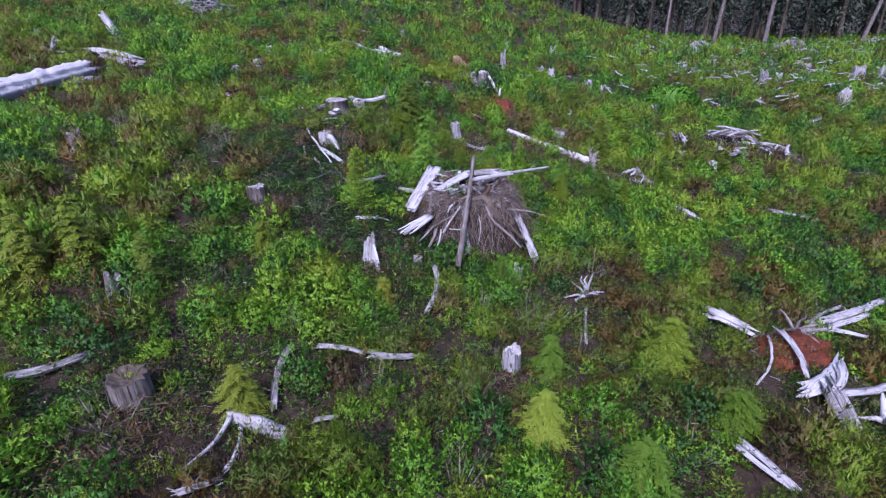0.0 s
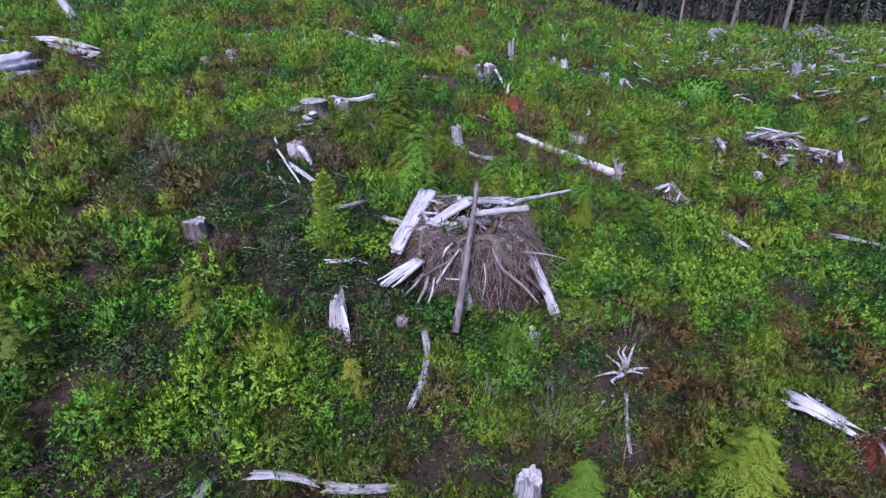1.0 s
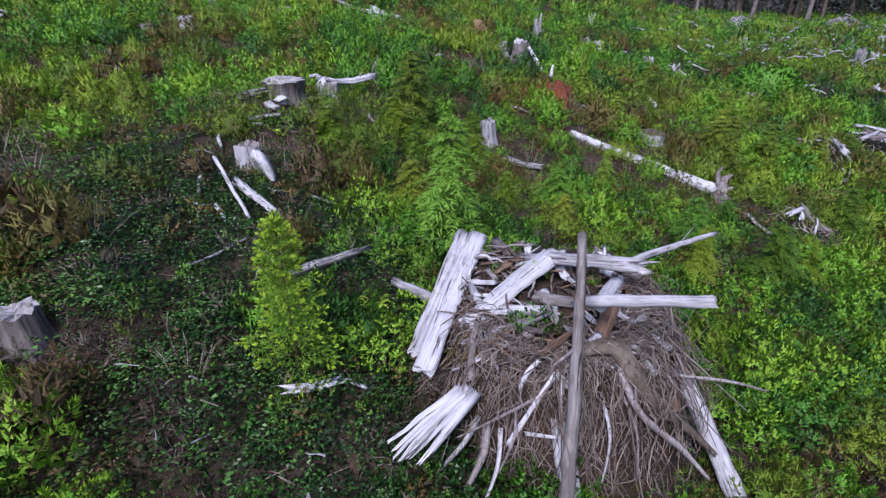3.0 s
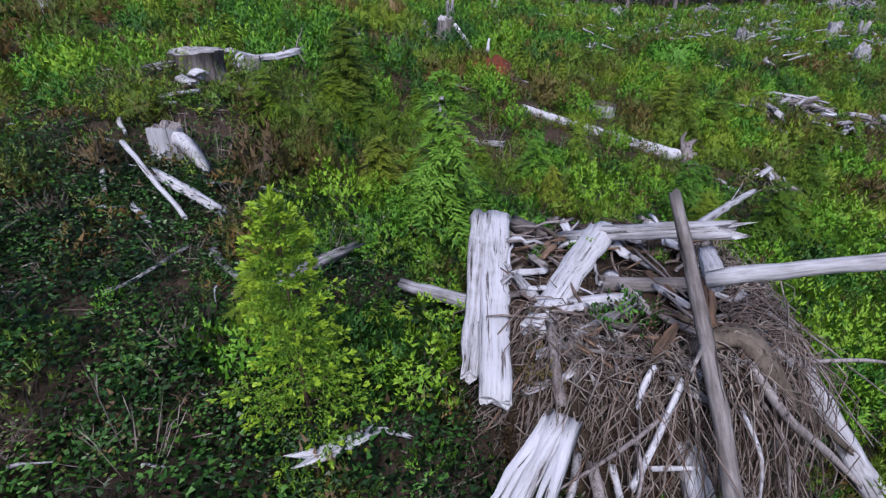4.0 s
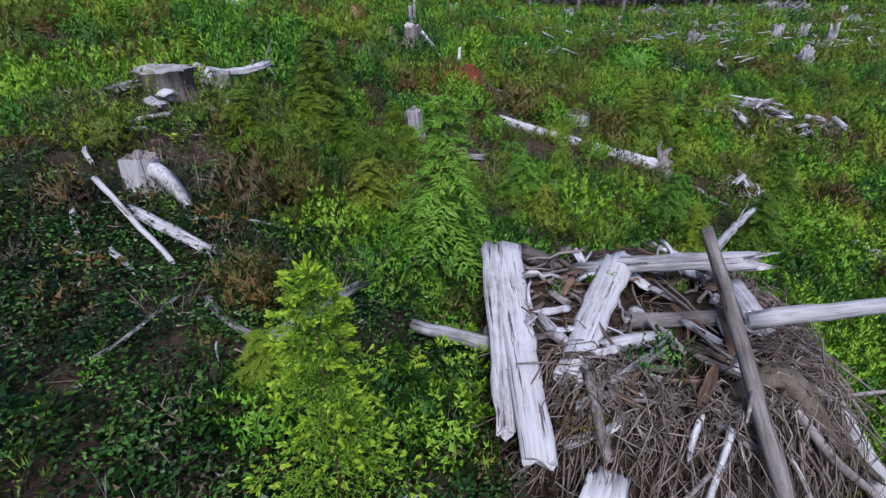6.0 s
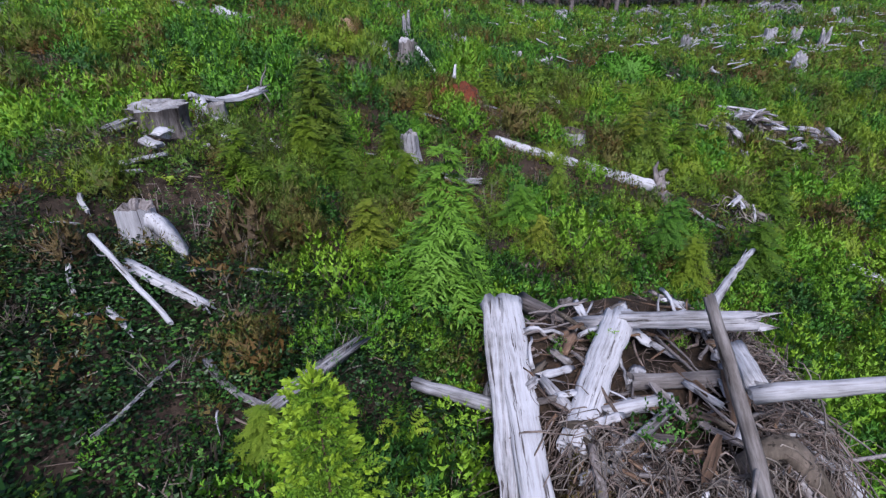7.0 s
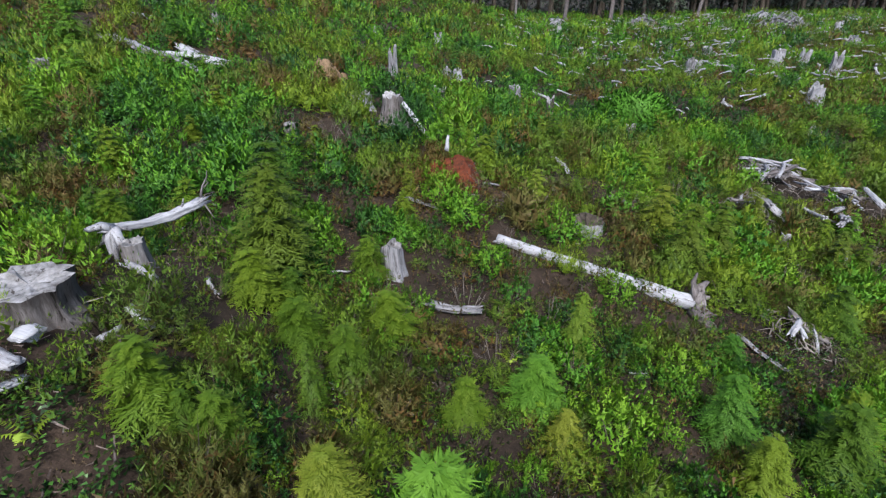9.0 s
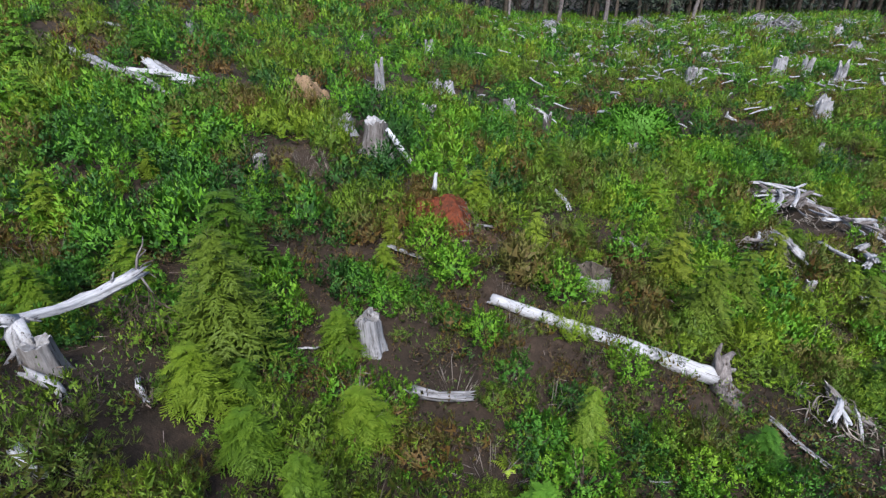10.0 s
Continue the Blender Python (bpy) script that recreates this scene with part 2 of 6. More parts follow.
def soil_material():
    m, n, l, b = node_material("forest_soil", 0.95)
    big, mid, fine = noise_node(n, l, 0.5, 4), noise_node(n, l, 5.0, 5), noise_node(n, l, 60.0, 3)
    r = ramp(n, [(0.36, (0.006, 0.004, 0.003)), (0.47, (0.013, 0.0085, 0.007)), (0.56, (0.028, 0.018, 0.0145)), (0.70, (0.075, 0.052, 0.044))])
    l.new(mix_value(n, l, mix_value(n, l, big.outputs["Fac"], mid.outputs["Fac"], 0.5), fine.outputs["Fac"], 0.4), r.inputs["Fac"])
    l.new(r.outputs["Color"], b.inputs["Base Color"])
    bp = n.new("ShaderNodeBump")
    bp.inputs["Strength"].default_value, bp.inputs["Distance"].default_value = 0.8, 0.05
    l.new(mid.outputs["Fac"], bp.inputs["Height"])
    l.new(bp.outputs[0], b.inputs["Normal"])
    return m


soil = soil_material()


# ---- the ground: one sheet to the horizon ----
def build_ground():
    def steps(a, b, fine, reach):
        mid = np.arange(a, b + fine / 2, fine)
        out = fine * np.cumsum(1.22 ** np.arange(1, 60))
        out = out[out < reach]
        return np.concatenate([(a - out)[::-1], mid, b + out])
    xs, ys = steps(-20, 24, 0.32, 1800), steps(-2, 46, 0.32, 1800)
    gx, gy = np.meshgrid(xs, ys)
    verts = np.stack([gx, gy, ground_z(gx, gy)], -1).reshape(-1, 3)
    w, h = len(xs), len(ys)
    i = (np.arange(h - 1)[:, None] * w + np.arange(w - 1)[None, :]).ravel()
    faces = np.stack([i, i + 1, i + w + 1, i + w], -1)
    tagged(new("ground", quick_mesh("ground", verts, faces, soil, True)), "brown soil and litter of a logged hillside", "ground", kind="structure")


build_ground()


# ---- foliage templates: arrays of leaf quads, (n, 4, 3) ----
def unit(v):
    return v / np.maximum(np.linalg.norm(v, axis=-1, keepdims=True), 1e-9)


def leaf_quads(p, d, length, width, g):
    """Pointed leaves that start at p and run along d."""
    d = unit(d)
    side = unit(np.cross(d, g.normal(0, 1, p.shape)))
    length, width = np.reshape(length, (-1, 1)), np.reshape(width, (-1, 1))
    mid = p + d * length * 0.5
    return np.stack([p, mid + side * width / 2, p + d * length, mid - side * width / 2], 1)


def flat_leaf_quads(p, d, up, length, width):
    """Leaves along d that face up."""
    d = unit(d)
    side = unit(np.cross(d, up))
    length, width = np.reshape(length, (-1, 1)), np.reshape(width, (-1, 1))
    mid = p + d * length * 0.5
    return np.stack([p, mid + side * width / 2, p + d * length, mid - side * width / 2], 1)


def shoots(g, height, spread, count, lean):
    """Feet, directions and lengths of shoots that make a brushy dome."""
    r, a = np.sqrt(g.uniform(0, 1, count)), g.uniform(0, 2 * np.pi, count)
    foot = np.stack([np.cos(a) * r * spread * 0.5, np.sin(a) * r * spread * 0.5, np.zeros(count)], 1)
    tilt = lean * r * g.uniform(0.5, 1.15, count) + np.abs(g.normal(0, 0.06, count))
    b = a + g.normal(0, 0.3, count)
    way = np.stack([np.cos(b) * np.sin(tilt), np.sin(b) * np.sin(tilt), np.cos(tilt)], 1)
    lobe = 1 + 0.22 * np.cos(2 * a + g.uniform(0, 6)) + 0.16 * np.cos(3 * a + g.uniform(0, 6))
    return foot, way, height * lobe * (1 - 0.42 * r * r) * g.uniform(0.72, 1.12, count)


def tufted_bush(seed, height=0.65, spread=0.95, tufts=40, per=24, size=0.05, blade=0.45, rise=0.6, tuft=0.10, fill=90):
    """A lumpy bush: older leaves inside, toned down for shade, and tufts of leafy shoot tips all over it; rise: how
    upright the shoots are.
    Leaves with three corners, their shading normals, and their tone for young tips and painted shade."""
    g = np.random.default_rng(seed)
    ph = g.uniform(0, 6.28, 6)

    def surface(az, t):
        """A point on the crown: az round it, t from the skirt (0) to the top (1)."""
        lump = 1 + 0.24 * np.cos(2 * az + ph[0]) + 0.2 * np.cos(3 * az + ph[1] + 3 * t) + 0.12 * np.cos(5 * az + ph[2] - 5 * t)
        r = 0.5 * spread * lump * np.sqrt(np.clip(1 - t ** 1.7, 0, 1)) * (0.86 + 0.14 * np.minimum(1, 4 * t))
        return np.stack([r * np.cos(az), r * np.sin(az), height * (0.05 + 0.95 * t) * (1 + 0.25 * np.cos(az + ph[3]) * np.sqrt(1 - t * t))], -1)

    t = (1 - (np.arange(tufts) + 0.5) / tufts) ** 0.8
    az = 2.39996 * np.arange(tufts) + g.uniform(0, 6.28) + g.normal(0, 0.25, tufts)
    foot = surface(az, t * g.uniform(0.9, 1.05, tufts).clip(0, 1)) * g.uniform(0.6, 1.0, tufts)[:, None]
    dome = unit(foot * [1, 1, 0.8] - [0, 0, 0.12 * height])
    way = unit(dome * (1 - rise) + np.array([0, 0, rise]) + g.normal(0, 0.14, foot.shape))
    u = unit(np.cross(way, g.normal(0, 1, way.shape)))
    v = np.cross(way, u)
    tall = tuft * 1.5 * g.uniform(0.5, 2.0, tufts) * (0.7 + 0.5 * t)
    f = g.uniform(0, 1, (tufts, per)) ** 0.85
    phi = g.uniform(0, 2 * np.pi, f.shape)
    radial = np.cos(phi)[..., None] * u[:, None] + np.sin(phi)[..., None] * v[:, None]
    wide = tuft * 0.75 * (1.04 - f) ** 0.7 * np.sqrt(g.uniform(0.05, 1, f.shape))
    p = (foot[:, None] + way[:, None] * (tall[:, None] * f)[..., None] + radial * wide[..., None]).reshape(-1, 3)
    out, q = radial.reshape(-1, 3), f.reshape(-1)
    d = np.repeat(way, per, 0) * 0.8 + out * (0.25 + 0.6 * (1 - q))[:, None] + g.normal(0, 0.25, p.shape)
    ln = size * g.uniform(0.6, 1.35, len(p)) * (1.1 - 0.3 * q)
    face = out * 0.7 + np.repeat(dome, per, 0) * 0.6 + g.normal(0, 0.4, p.shape)
    leaves = simple(flat_leaf_quads(p, d, face, ln, ln * blade * g.uniform(0.8, 1.25, len(p))))
    # young tips lighter, the lower crown darkened as if shaded
    age_shade = np.clip(0.55 * q + 0.45 * np.repeat(t, per), 0, 1) - 0.5
    normals = unit(0.4 * out + 0.7 * np.repeat(dome, per, 0) + [0, 0, 0.1])
    # the older leaves inside, their tone also lowered to paint in the inner shade
    ca, ct = g.uniform(0, 2 * np.pi, fill), g.uniform(0, 0.9, fill)
    e = surface(ca, ct) * g.uniform(0.45, 0.78, fill)[:, None]
    long = size * g.uniform(1.3, 2.2, fill)
    leaves = np.concatenate([leaves, simple(leaf_quads(e, g.normal(0, 0.6, e.shape) + [0, 0, 0.4], long, long * (0.25 + 0.45 * blade), g))])
    age_shade = np.concatenate([age_shade, np.full(fill, -0.6)])
    normals = np.concatenate([normals, unit(e - [0, 0, 0.3 * height])])
    own = unit(np.cross(leaves[:, 1] - leaves[:, 0], leaves[:, 2] - leaves[:, 0]))
    back = (own * normals).sum(1) < 0
    own = np.where(back[:, None], -own, own)
    return np.where(back[:, None, None], leaves[:, ::-1], leaves), unit(0.65 * normals + 0.35 * own), age_shade


def upright_shrub(seed, height=0.6, spread=0.4, stems=40, leaves=15, size=0.06, lean=0.7):
    """A dome of upright leafy shoots, each a small spire of leaves."""
    g = np.random.default_rng(seed)
    foot, way, tall = shoots(g, height, spread, stems, lean)
    f = 1.02 - 0.5 * g.uniform(0, 1, (stems, leaves)) ** 1.4
    p = (foot[:, None] + way[:, None] * (tall[:, None] * f)[..., None]).reshape(-1, 3)
    q = f.reshape(-1)
    p = p + g.normal(0, 1, p.shape) * (size * (0.2 + 0.9 * (1.05 - q)))[:, None]
    d = np.repeat(way, leaves, 0) * 0.8 + [0, 0, 0.1] + g.normal(0, 0.46, p.shape)
    taper = 1.25 - 0.55 * q ** 2
    return leaf_quads(p, d, size * taper * g.uniform(0.75, 1.3, len(p)), size * 0.54 * taper * g.uniform(0.8, 1.25, len(p)), g)


def wispy_shrub(seed, height=0.7, spread=0.4, stems=60, size=0.1, lean=0.7, blade=0.2, n=5):
    """A dome of fine brush: ascending twigs set all round with thin short leaves."""
    g = np.random.default_rng(seed)
    foot, way, tall = shoots(g, height, spread, stems, lean)
    f = 1.0 - 0.6 * g.uniform(0, 1, (stems, n)) ** 1.4
    p = (foot[:, None] + way[:, None] * (tall[:, None] * f)[..., None]).reshape(-1, 3)
    p = p + g.normal(0, 1, p.shape) * (size * (0.1 + 0.5 * (1.05 - f.reshape(-1))))[:, None]
    d = np.repeat(way, n, 0) * 0.85 + [0, 0, 0.1] + g.normal(0, 0.40, p.shape)
    return leaf_quads(p, d, size * 0.8 * g.uniform(0.6, 1.3, len(p)), size * 1.6 * blade * g.uniform(0.7, 1.4, len(p)), g)


def age_shade_of(leaves):
    """Leaf tone, from -0.5 for shade painted at the foot of a plant to 0.5 for the young leaves at its top and rim."""
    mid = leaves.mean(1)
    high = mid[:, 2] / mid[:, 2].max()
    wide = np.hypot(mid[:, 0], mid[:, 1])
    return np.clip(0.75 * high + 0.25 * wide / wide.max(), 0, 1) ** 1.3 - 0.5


def low_cover(seed, radius=0.35, leaves=90, size=0.055, height=0.18):
    """A low mat of broad leaves."""
    g = np.random.default_rng(seed)
    r, a = radius * np.sqrt(g.uniform(0, 1, leaves)), g.uniform(0, 2 * np.pi, leaves)
    p = np.stack([r * np.cos(a), r * np.sin(a), height * g.uniform(0.2, 1, leaves) * (1 - 0.5 * (r / radius) ** 2)], 1)
    d = np.stack([np.cos(a + g.normal(0, 1, leaves)), np.sin(a + g.normal(0, 1, leaves)), g.uniform(-0.2, 0.6, leaves)], 1)
    up = np.stack([g.normal(0, 0.45, leaves), g.normal(0, 0.45, leaves), np.ones(leaves)], 1)
    return flat_leaf_quads(p, d, up, size * g.uniform(0.7, 1.3, leaves), size * 0.6 * g.uniform(0.8, 1.2, leaves))


def fern_tuft(seed, height=0.5, fronds=9, size=0.075):
    g = np.random.default_rng(seed)
    out = []
    for k in range(fronds):
        a, reach = g.uniform(0, 2 * np.pi), height * g.uniform(0.7, 1.2)
        s = np.linspace(0.15, 1, 9)
        h = np.array([math.cos(a), math.sin(a), 0])
        p = h * (reach * 0.8 * s)[:, None] + np.array([0, 0, 1]) * (height * (1.5 * s - 0.9 * s * s))[:, None]
        across = np.array([-math.sin(a), math.cos(a), 0])
        for sign in (-1, 1):
            d = across * sign + h * 0.5 + np.array([0, 0, -0.15])
            out.append(flat_leaf_quads(p, np.repeat(d[None], 9, 0), np.repeat([[0, 0, 1.0]], 9, 0) + g.normal(0, 0.2, (9, 3)), size * 2.0 * (1.15 - s), size * 0.55 * np.ones(9)))
    return np.concatenate(out)


def whole(leaves):
    """A template's leaves as points and faces."""
    k = leaves.shape[1]
    return leaves.reshape(-1, 3), np.arange(len(leaves) * k).reshape(-1, k)


def crown_normals(leaves, share=0.86):
    """The leaves wound outwards, and normals that follow the dome they make."""
    mid = leaves.mean(1)
    own = unit(np.cross(leaves[:, 1] - leaves[:, 0], leaves[:, 2] - leaves[:, 0]))
    centre = np.array([0, 0, 0.35 * mid[:, 2].max()])
    dome = unit((mid - centre) * [1, 1, 0.9] + [0, 0, 0.04])
    back = (own * dome).sum(1) < 0
    leaves = np.where(back[:, None, None], leaves[:, ::-1], leaves)
    own = np.where(back[:, None], -own, own)
    return leaves, unit(dome * share + own * (1 - share))


def shaped_leaves(template, share=0.86):
    """Leaves, normals and tones (young tips, painted shade) of a template, which may bring its own."""
    if isinstance(template, tuple):
        return template
    leaves, normals = crown_normals(template, share)
    return leaves, normals, age_shade_of(leaves)


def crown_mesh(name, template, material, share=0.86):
    leaves, normals, age_shade = shaped_leaves(template, share)
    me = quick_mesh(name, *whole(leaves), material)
    round_normals(me, leaves, normals, age_shade)
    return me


def simple(quads):
    """The same leaves with three corners each."""
    half = (quads[:, 1] - quads[:, 3]) / 2
    return np.stack([quads[:, 0] + half, quads[:, 2], quads[:, 0] - half], 1)


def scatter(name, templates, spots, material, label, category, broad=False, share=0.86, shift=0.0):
    """Joins turned and scaled templates into one mass of foliage. spots: x, y, scale. shift: below 0 it darkens every
    plant's colour.
    """
    g = np.random.default_rng(len(name) * 97 + len(spots))
    if not broad:
        templates = [t if isinstance(t, tuple) else simple(t) for t in templates]
    shaped = [shaped_leaves(t, share) for t in templates]
    templates = [t[0] for t in shaped]
    x, y, s = spots[:, 0], spots[:, 1], spots[:, 2]
    z = ground_z(x, y) - 0.03
    pick = g.integers(0, len(templates), len(spots))
    turn = g.uniform(0, 2 * np.pi, len(spots))
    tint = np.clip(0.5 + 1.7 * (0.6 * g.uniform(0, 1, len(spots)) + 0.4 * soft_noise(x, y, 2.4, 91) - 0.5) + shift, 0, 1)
    blocks, tints, normals, tips = [], [], [], []
    for k, tpl in enumerate(templates):
        i = np.nonzero(pick == k)[0]
        if not len(i):
            continue
        v = tpl.reshape(-1, 3)
        c, sn = np.cos(turn[i])[:, None], np.sin(turn[i])[:, None]
        px = (v[:, 0] * c - v[:, 1] * sn) * s[i, None] + x[i, None]
        py = (v[:, 0] * sn + v[:, 1] * c) * s[i, None] + y[i, None]
        pz = v[:, 2] * s[i, None] * g.uniform(0.8, 1.25, len(i))[:, None] + z[i, None]
        blocks.append(np.stack([px, py, pz], -1).reshape(-1, 3))
        tints.append(np.repeat(tint[i], len(tpl)))
        m = shaped[k][1]
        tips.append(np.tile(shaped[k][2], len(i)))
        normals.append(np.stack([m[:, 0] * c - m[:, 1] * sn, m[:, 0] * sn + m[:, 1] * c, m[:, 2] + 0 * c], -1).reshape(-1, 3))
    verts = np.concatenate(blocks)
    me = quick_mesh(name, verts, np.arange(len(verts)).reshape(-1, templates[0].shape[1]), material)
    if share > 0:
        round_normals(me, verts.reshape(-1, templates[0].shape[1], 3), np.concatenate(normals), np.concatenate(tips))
    me.attributes.new("plant", "FLOAT", "FACE").data.foreach_set("value", np.concatenate(tints).astype(np.float32))
    return tagged(new(name, me), label, category, kind="stuff")


STUMPS = [
    # x, y, radius, height, jagged
    (1.46, 9.43, 0.22, 0.53, 0.25), (-11.31, 16.04, 0.26, 0.73, 0.5), (-5.49, 14.68, 0.25, 0.40, 0.1), (1.85, 34.57, 0.45, 0.49, 0.3), (-0.63, 31.81, 0.18, 0.40, 0.1),
    (5.86, 37.89, 0.34, 0.53, 0.2), (0.75, 25.13, 0.22, 0.64, 0.15), (11.55, 38.47, 0.18, 0.99, 0.3), (14.45, 36.12, 0.22, 0.85, 0.2), (18.17, 37.79, 0.16, 0.53, 0.2),
    (38.06, 49.98, 0.6, 1.6, 0.12), (33.01, 49.17, 0.5, 0.72, 0.3), (29.15, 49.44, 0.45, 1.3, 0.3), (38.25, 57.85, 0.55, 1.2, 0.2), (36.09, 60.14, 0.31, 1.13, 0.3),
    (34.52, 63.03, 0.33, 1.06, 0.2), (26.53, 60.67, 0.6, 1.0, 0.4), (10.91, 53.38, 0.34, 0.89, 0.4), (4.80, 41.58, 0.20, 0.98, 0.5), (39.51, 49.00, 0.5, 1.2, 0.6),
    (38.63, 45.55, 0.44, 1.5, 0.5), (29.59, 39.41, 0.45, 1.04, 0.4), (60.59, 62.94, 0.55, 1.6, 0.3), (50.55, 53.65, 0.7, 1.2, 0.4), (13.13, 24.74, 0.24, 0.37, 0.1),
    (11.90, 25.46, 0.14, 0.31, 0.2), (-3.5, 24.1, 0.18, 0.42, 0.1), (-2.96, 48.28, 0.19, 0.72, 0.4), (6.50, 53.73, 0.29, 0.78, 0.3), (45.65, 62.60, 0.34, 0.93, 0.3),
    (-10.22, 31.79, 0.26, 0.63, 0.1), (-11.06, 30.43, 0.31, 0.47, 0.1), (-7.60, 36.21, 0.40, 0.55, 0.1), (-10.84, 36.62, 0.22, 0.48, 0.1), (-13.08, 36.86, 0.18, 0.48, 0.1),
    (11.47, 42.12, 0.30, 0.66, 0.3), (8.97, 44.12, 0.31, 0.68, 0.2), (31.75, 51.47, 0.37, 0.92, 0.2), (40.49, 62.59, 0.44, 0.97, 0.3), (38.54, 64.97, 0.39, 1.0, 0.2),
    (-0.71, 12.93, 0.13, 0.27, 0.3), (-7.39, 10.06, 0.17, 0.47, 0.4), (2.08, 12.96, 0.13, 0.38, 0.4), (7.81, 42.86, 0.36, 0.60, 0.3), (39.77, 87.63, 0.45, 1.1, 0.4),
]
LOGS = [
    # x, y to x, y, radius
    (-19.49, 31.59, -16.79, 31.05, 0.2), (-0.26, 12.83, -0.41, 10.98, 0.07), (-3.33, 8.90, -3.22, 7.34, 0.07), (-4.08, 5.30, -3.65, 5.62, 0.044),
    (-3.61, 5.88, -3.75, 6.99, 0.034), (-2.71, 9.22, -1.86, 9.24, 0.07), (-1.61, 9.17, -0.77, 9.23, 0.07), (-7.82, 7.27, -6.92, 8.00, 0.08),
    (5.72, 7.32, 6.11, 6.30, 0.07), (-2.43, 7.13, -2.04, 7.23, 0.042), (14.26, 20.89, 16.06, 20.55, 0.12),
    (9.55, 19.74, 10.18, 19.01, 0.11), (-4.32, 18.66, -3.50, 18.01, 0.06), (-3.70, 18.66, -3.52, 18.67, 0.033), (-3.13, 18.75, -2.52, 18.86, 0.031),
    (-4.41, 17.91, -4.18, 17.61, 0.033), (-4.78, 17.85, -4.57, 17.89, 0.02), (-2.91, 16.30, -2.03, 17.07, 0.09), (-4.90, 21.94, -4.43, 23.06, 0.066),
    (-3.43, 17.07, -2.98, 16.47, 0.036), (-2.45, 14.46, -2.01, 14.67, 0.06), (-1.89, 14.77, -1.65, 14.69, 0.027), (-0.90, 21.84, -0.61, 21.71, 0.042),
    (-5.10, 20.28, -4.98, 19.92, 0.033), (-4.96, 18.82, -4.80, 18.25, 0.03), (-4.25, 16.24, -3.73, 17.10, 0.021), 
    (1.16, 23.97, 2.00, 23.74, 0.07), (1.79, 27.89, 2.32, 27.49, 0.05), (7.43, 30.73, 7.03, 29.06, 0.064), (23.69, 35.18, 25.92, 36.16, 0.11),
    (7.16, 22.23, 7.33, 21.28, 0.043), (7.64, 27.70, 7.86, 27.05, 0.05), (51.91, 75.41, 62.81, 80.29, 0.29), (57.20, 69.81, 51.90, 63.67, 0.16),
    (3.42, 28.34, 4.52, 28.51, 0.034), (-3.59, 23.80, -3.18, 23.47, 0.048), (-2.57, 24.04, -2.45, 23.71, 0.03), (-7.06, 42.15, -4.9, 39.3, 0.15), (-5.3, 39.6, -3.08, 36.59, 0.13), (-6.2, 41.6, -3.9, 37.9, 0.08), (-4.12, 41.12, -2.46, 38.16, 0.13), (-3.9, 41.3, -2.9, 39.4, 0.09), (-6.57, 47.25, -5.87, 47.33, 0.16), (-4.6, 40.0, -3.6, 39.8, 0.07),
    (-5.18, 39.28, -2.45, 39.06, 0.12), (-0.44, 25.17, -0.12, 25.21, 0.024), (-9.50, 25.24, -11.12, 27.53, 0.1),
]

# other standing and lying wood that the shrubs leave in the open
OPEN = [(-5.65, 7.2, 0.5), (-4.3, 19.4, 0.4), (-4.3, 22.3, 0.45), (-4.4, 21.4, 0.35), (-2.0, 12.6, 0.4), (2.75, 33.3, 0.5), (3.3, 25.75, 0.2), (4.0, 25.2, 0.2), (4.7, 24.7, 0.15), (5.3, 24.3, 0.1), (6.0, 23.75, 0.2), (6.4, 23.5, 0.3), (6.85, 23.1, 0.6), (-3.7, 24.5, 0.5), (-2.9, 25.2, 0.4),
        (3.85, 12.1, 0.6), (3.6, 11.0, 0.3), (3.45, 28.5, 0.4), (1.45, 38.9, 0.8), (1.45, 38.1, 0.6), (15.4, 36.0, 0.8), (-4.5, 39.5, 0.7), (-3.2, 38.6, 0.6), (-6.0, 40.8, 0.5), (8.5, 10.4, 0.9), (8.4, 8.2, 0.5), (9.4, 8.8, 0.4), (7.4, 11.5, 0.4), (10.8, 12.2, 0.7), (17.0, 30.6, 1.9), (16.2, 29.4, 1.2), (12.0, 27.0, 0.8), (11.6, 26.3, 0.6), (18.0, 28.2, 1.3), (17.3, 27.3, 0.9), (8.4, 21.9, 0.6), (-4.2, 18.1, 0.5), (-17.2, 22.2, 0.9), (-17.0, 24.4, 0.9), (-16.8, 26.2, 0.9), (-16.6, 29.6, 0.8),
        (-4.8, 22.9, 0.4), (5.9, 26.2, 0.5), (1.6, 23.8, 0.4), (-0.7, 14.0, 0.5), (-1.05, 13.6, 0.3), (-0.6, 14.7, 0.35), (-0.9, 15.2, 0.25)]


def open_ground(x, y):
    """0 at stumps and logs and just before them, 1 away from them."""
    pts = list(OPEN) + [(a, b, c * 0.8) for a, b, c, d, e in STUMPS]
    for a, b, c, d, r in LOGS:
        pts += [(a + (c - a) * f, b + (d - b) * f, r + 0.1) for f in (0.1, 0.5, 0.9)]
    x, y = np.asarray(x, float), np.asarray(y, float)
    keep = np.ones_like(x)
    for a, b, r in pts:
        keep = np.minimum(keep, np.clip((np.hypot(x - a, (y - b + 0.3) * 0.8) - 0.9 * r - 0.1) / 0.3, 0, 1))
    return keep


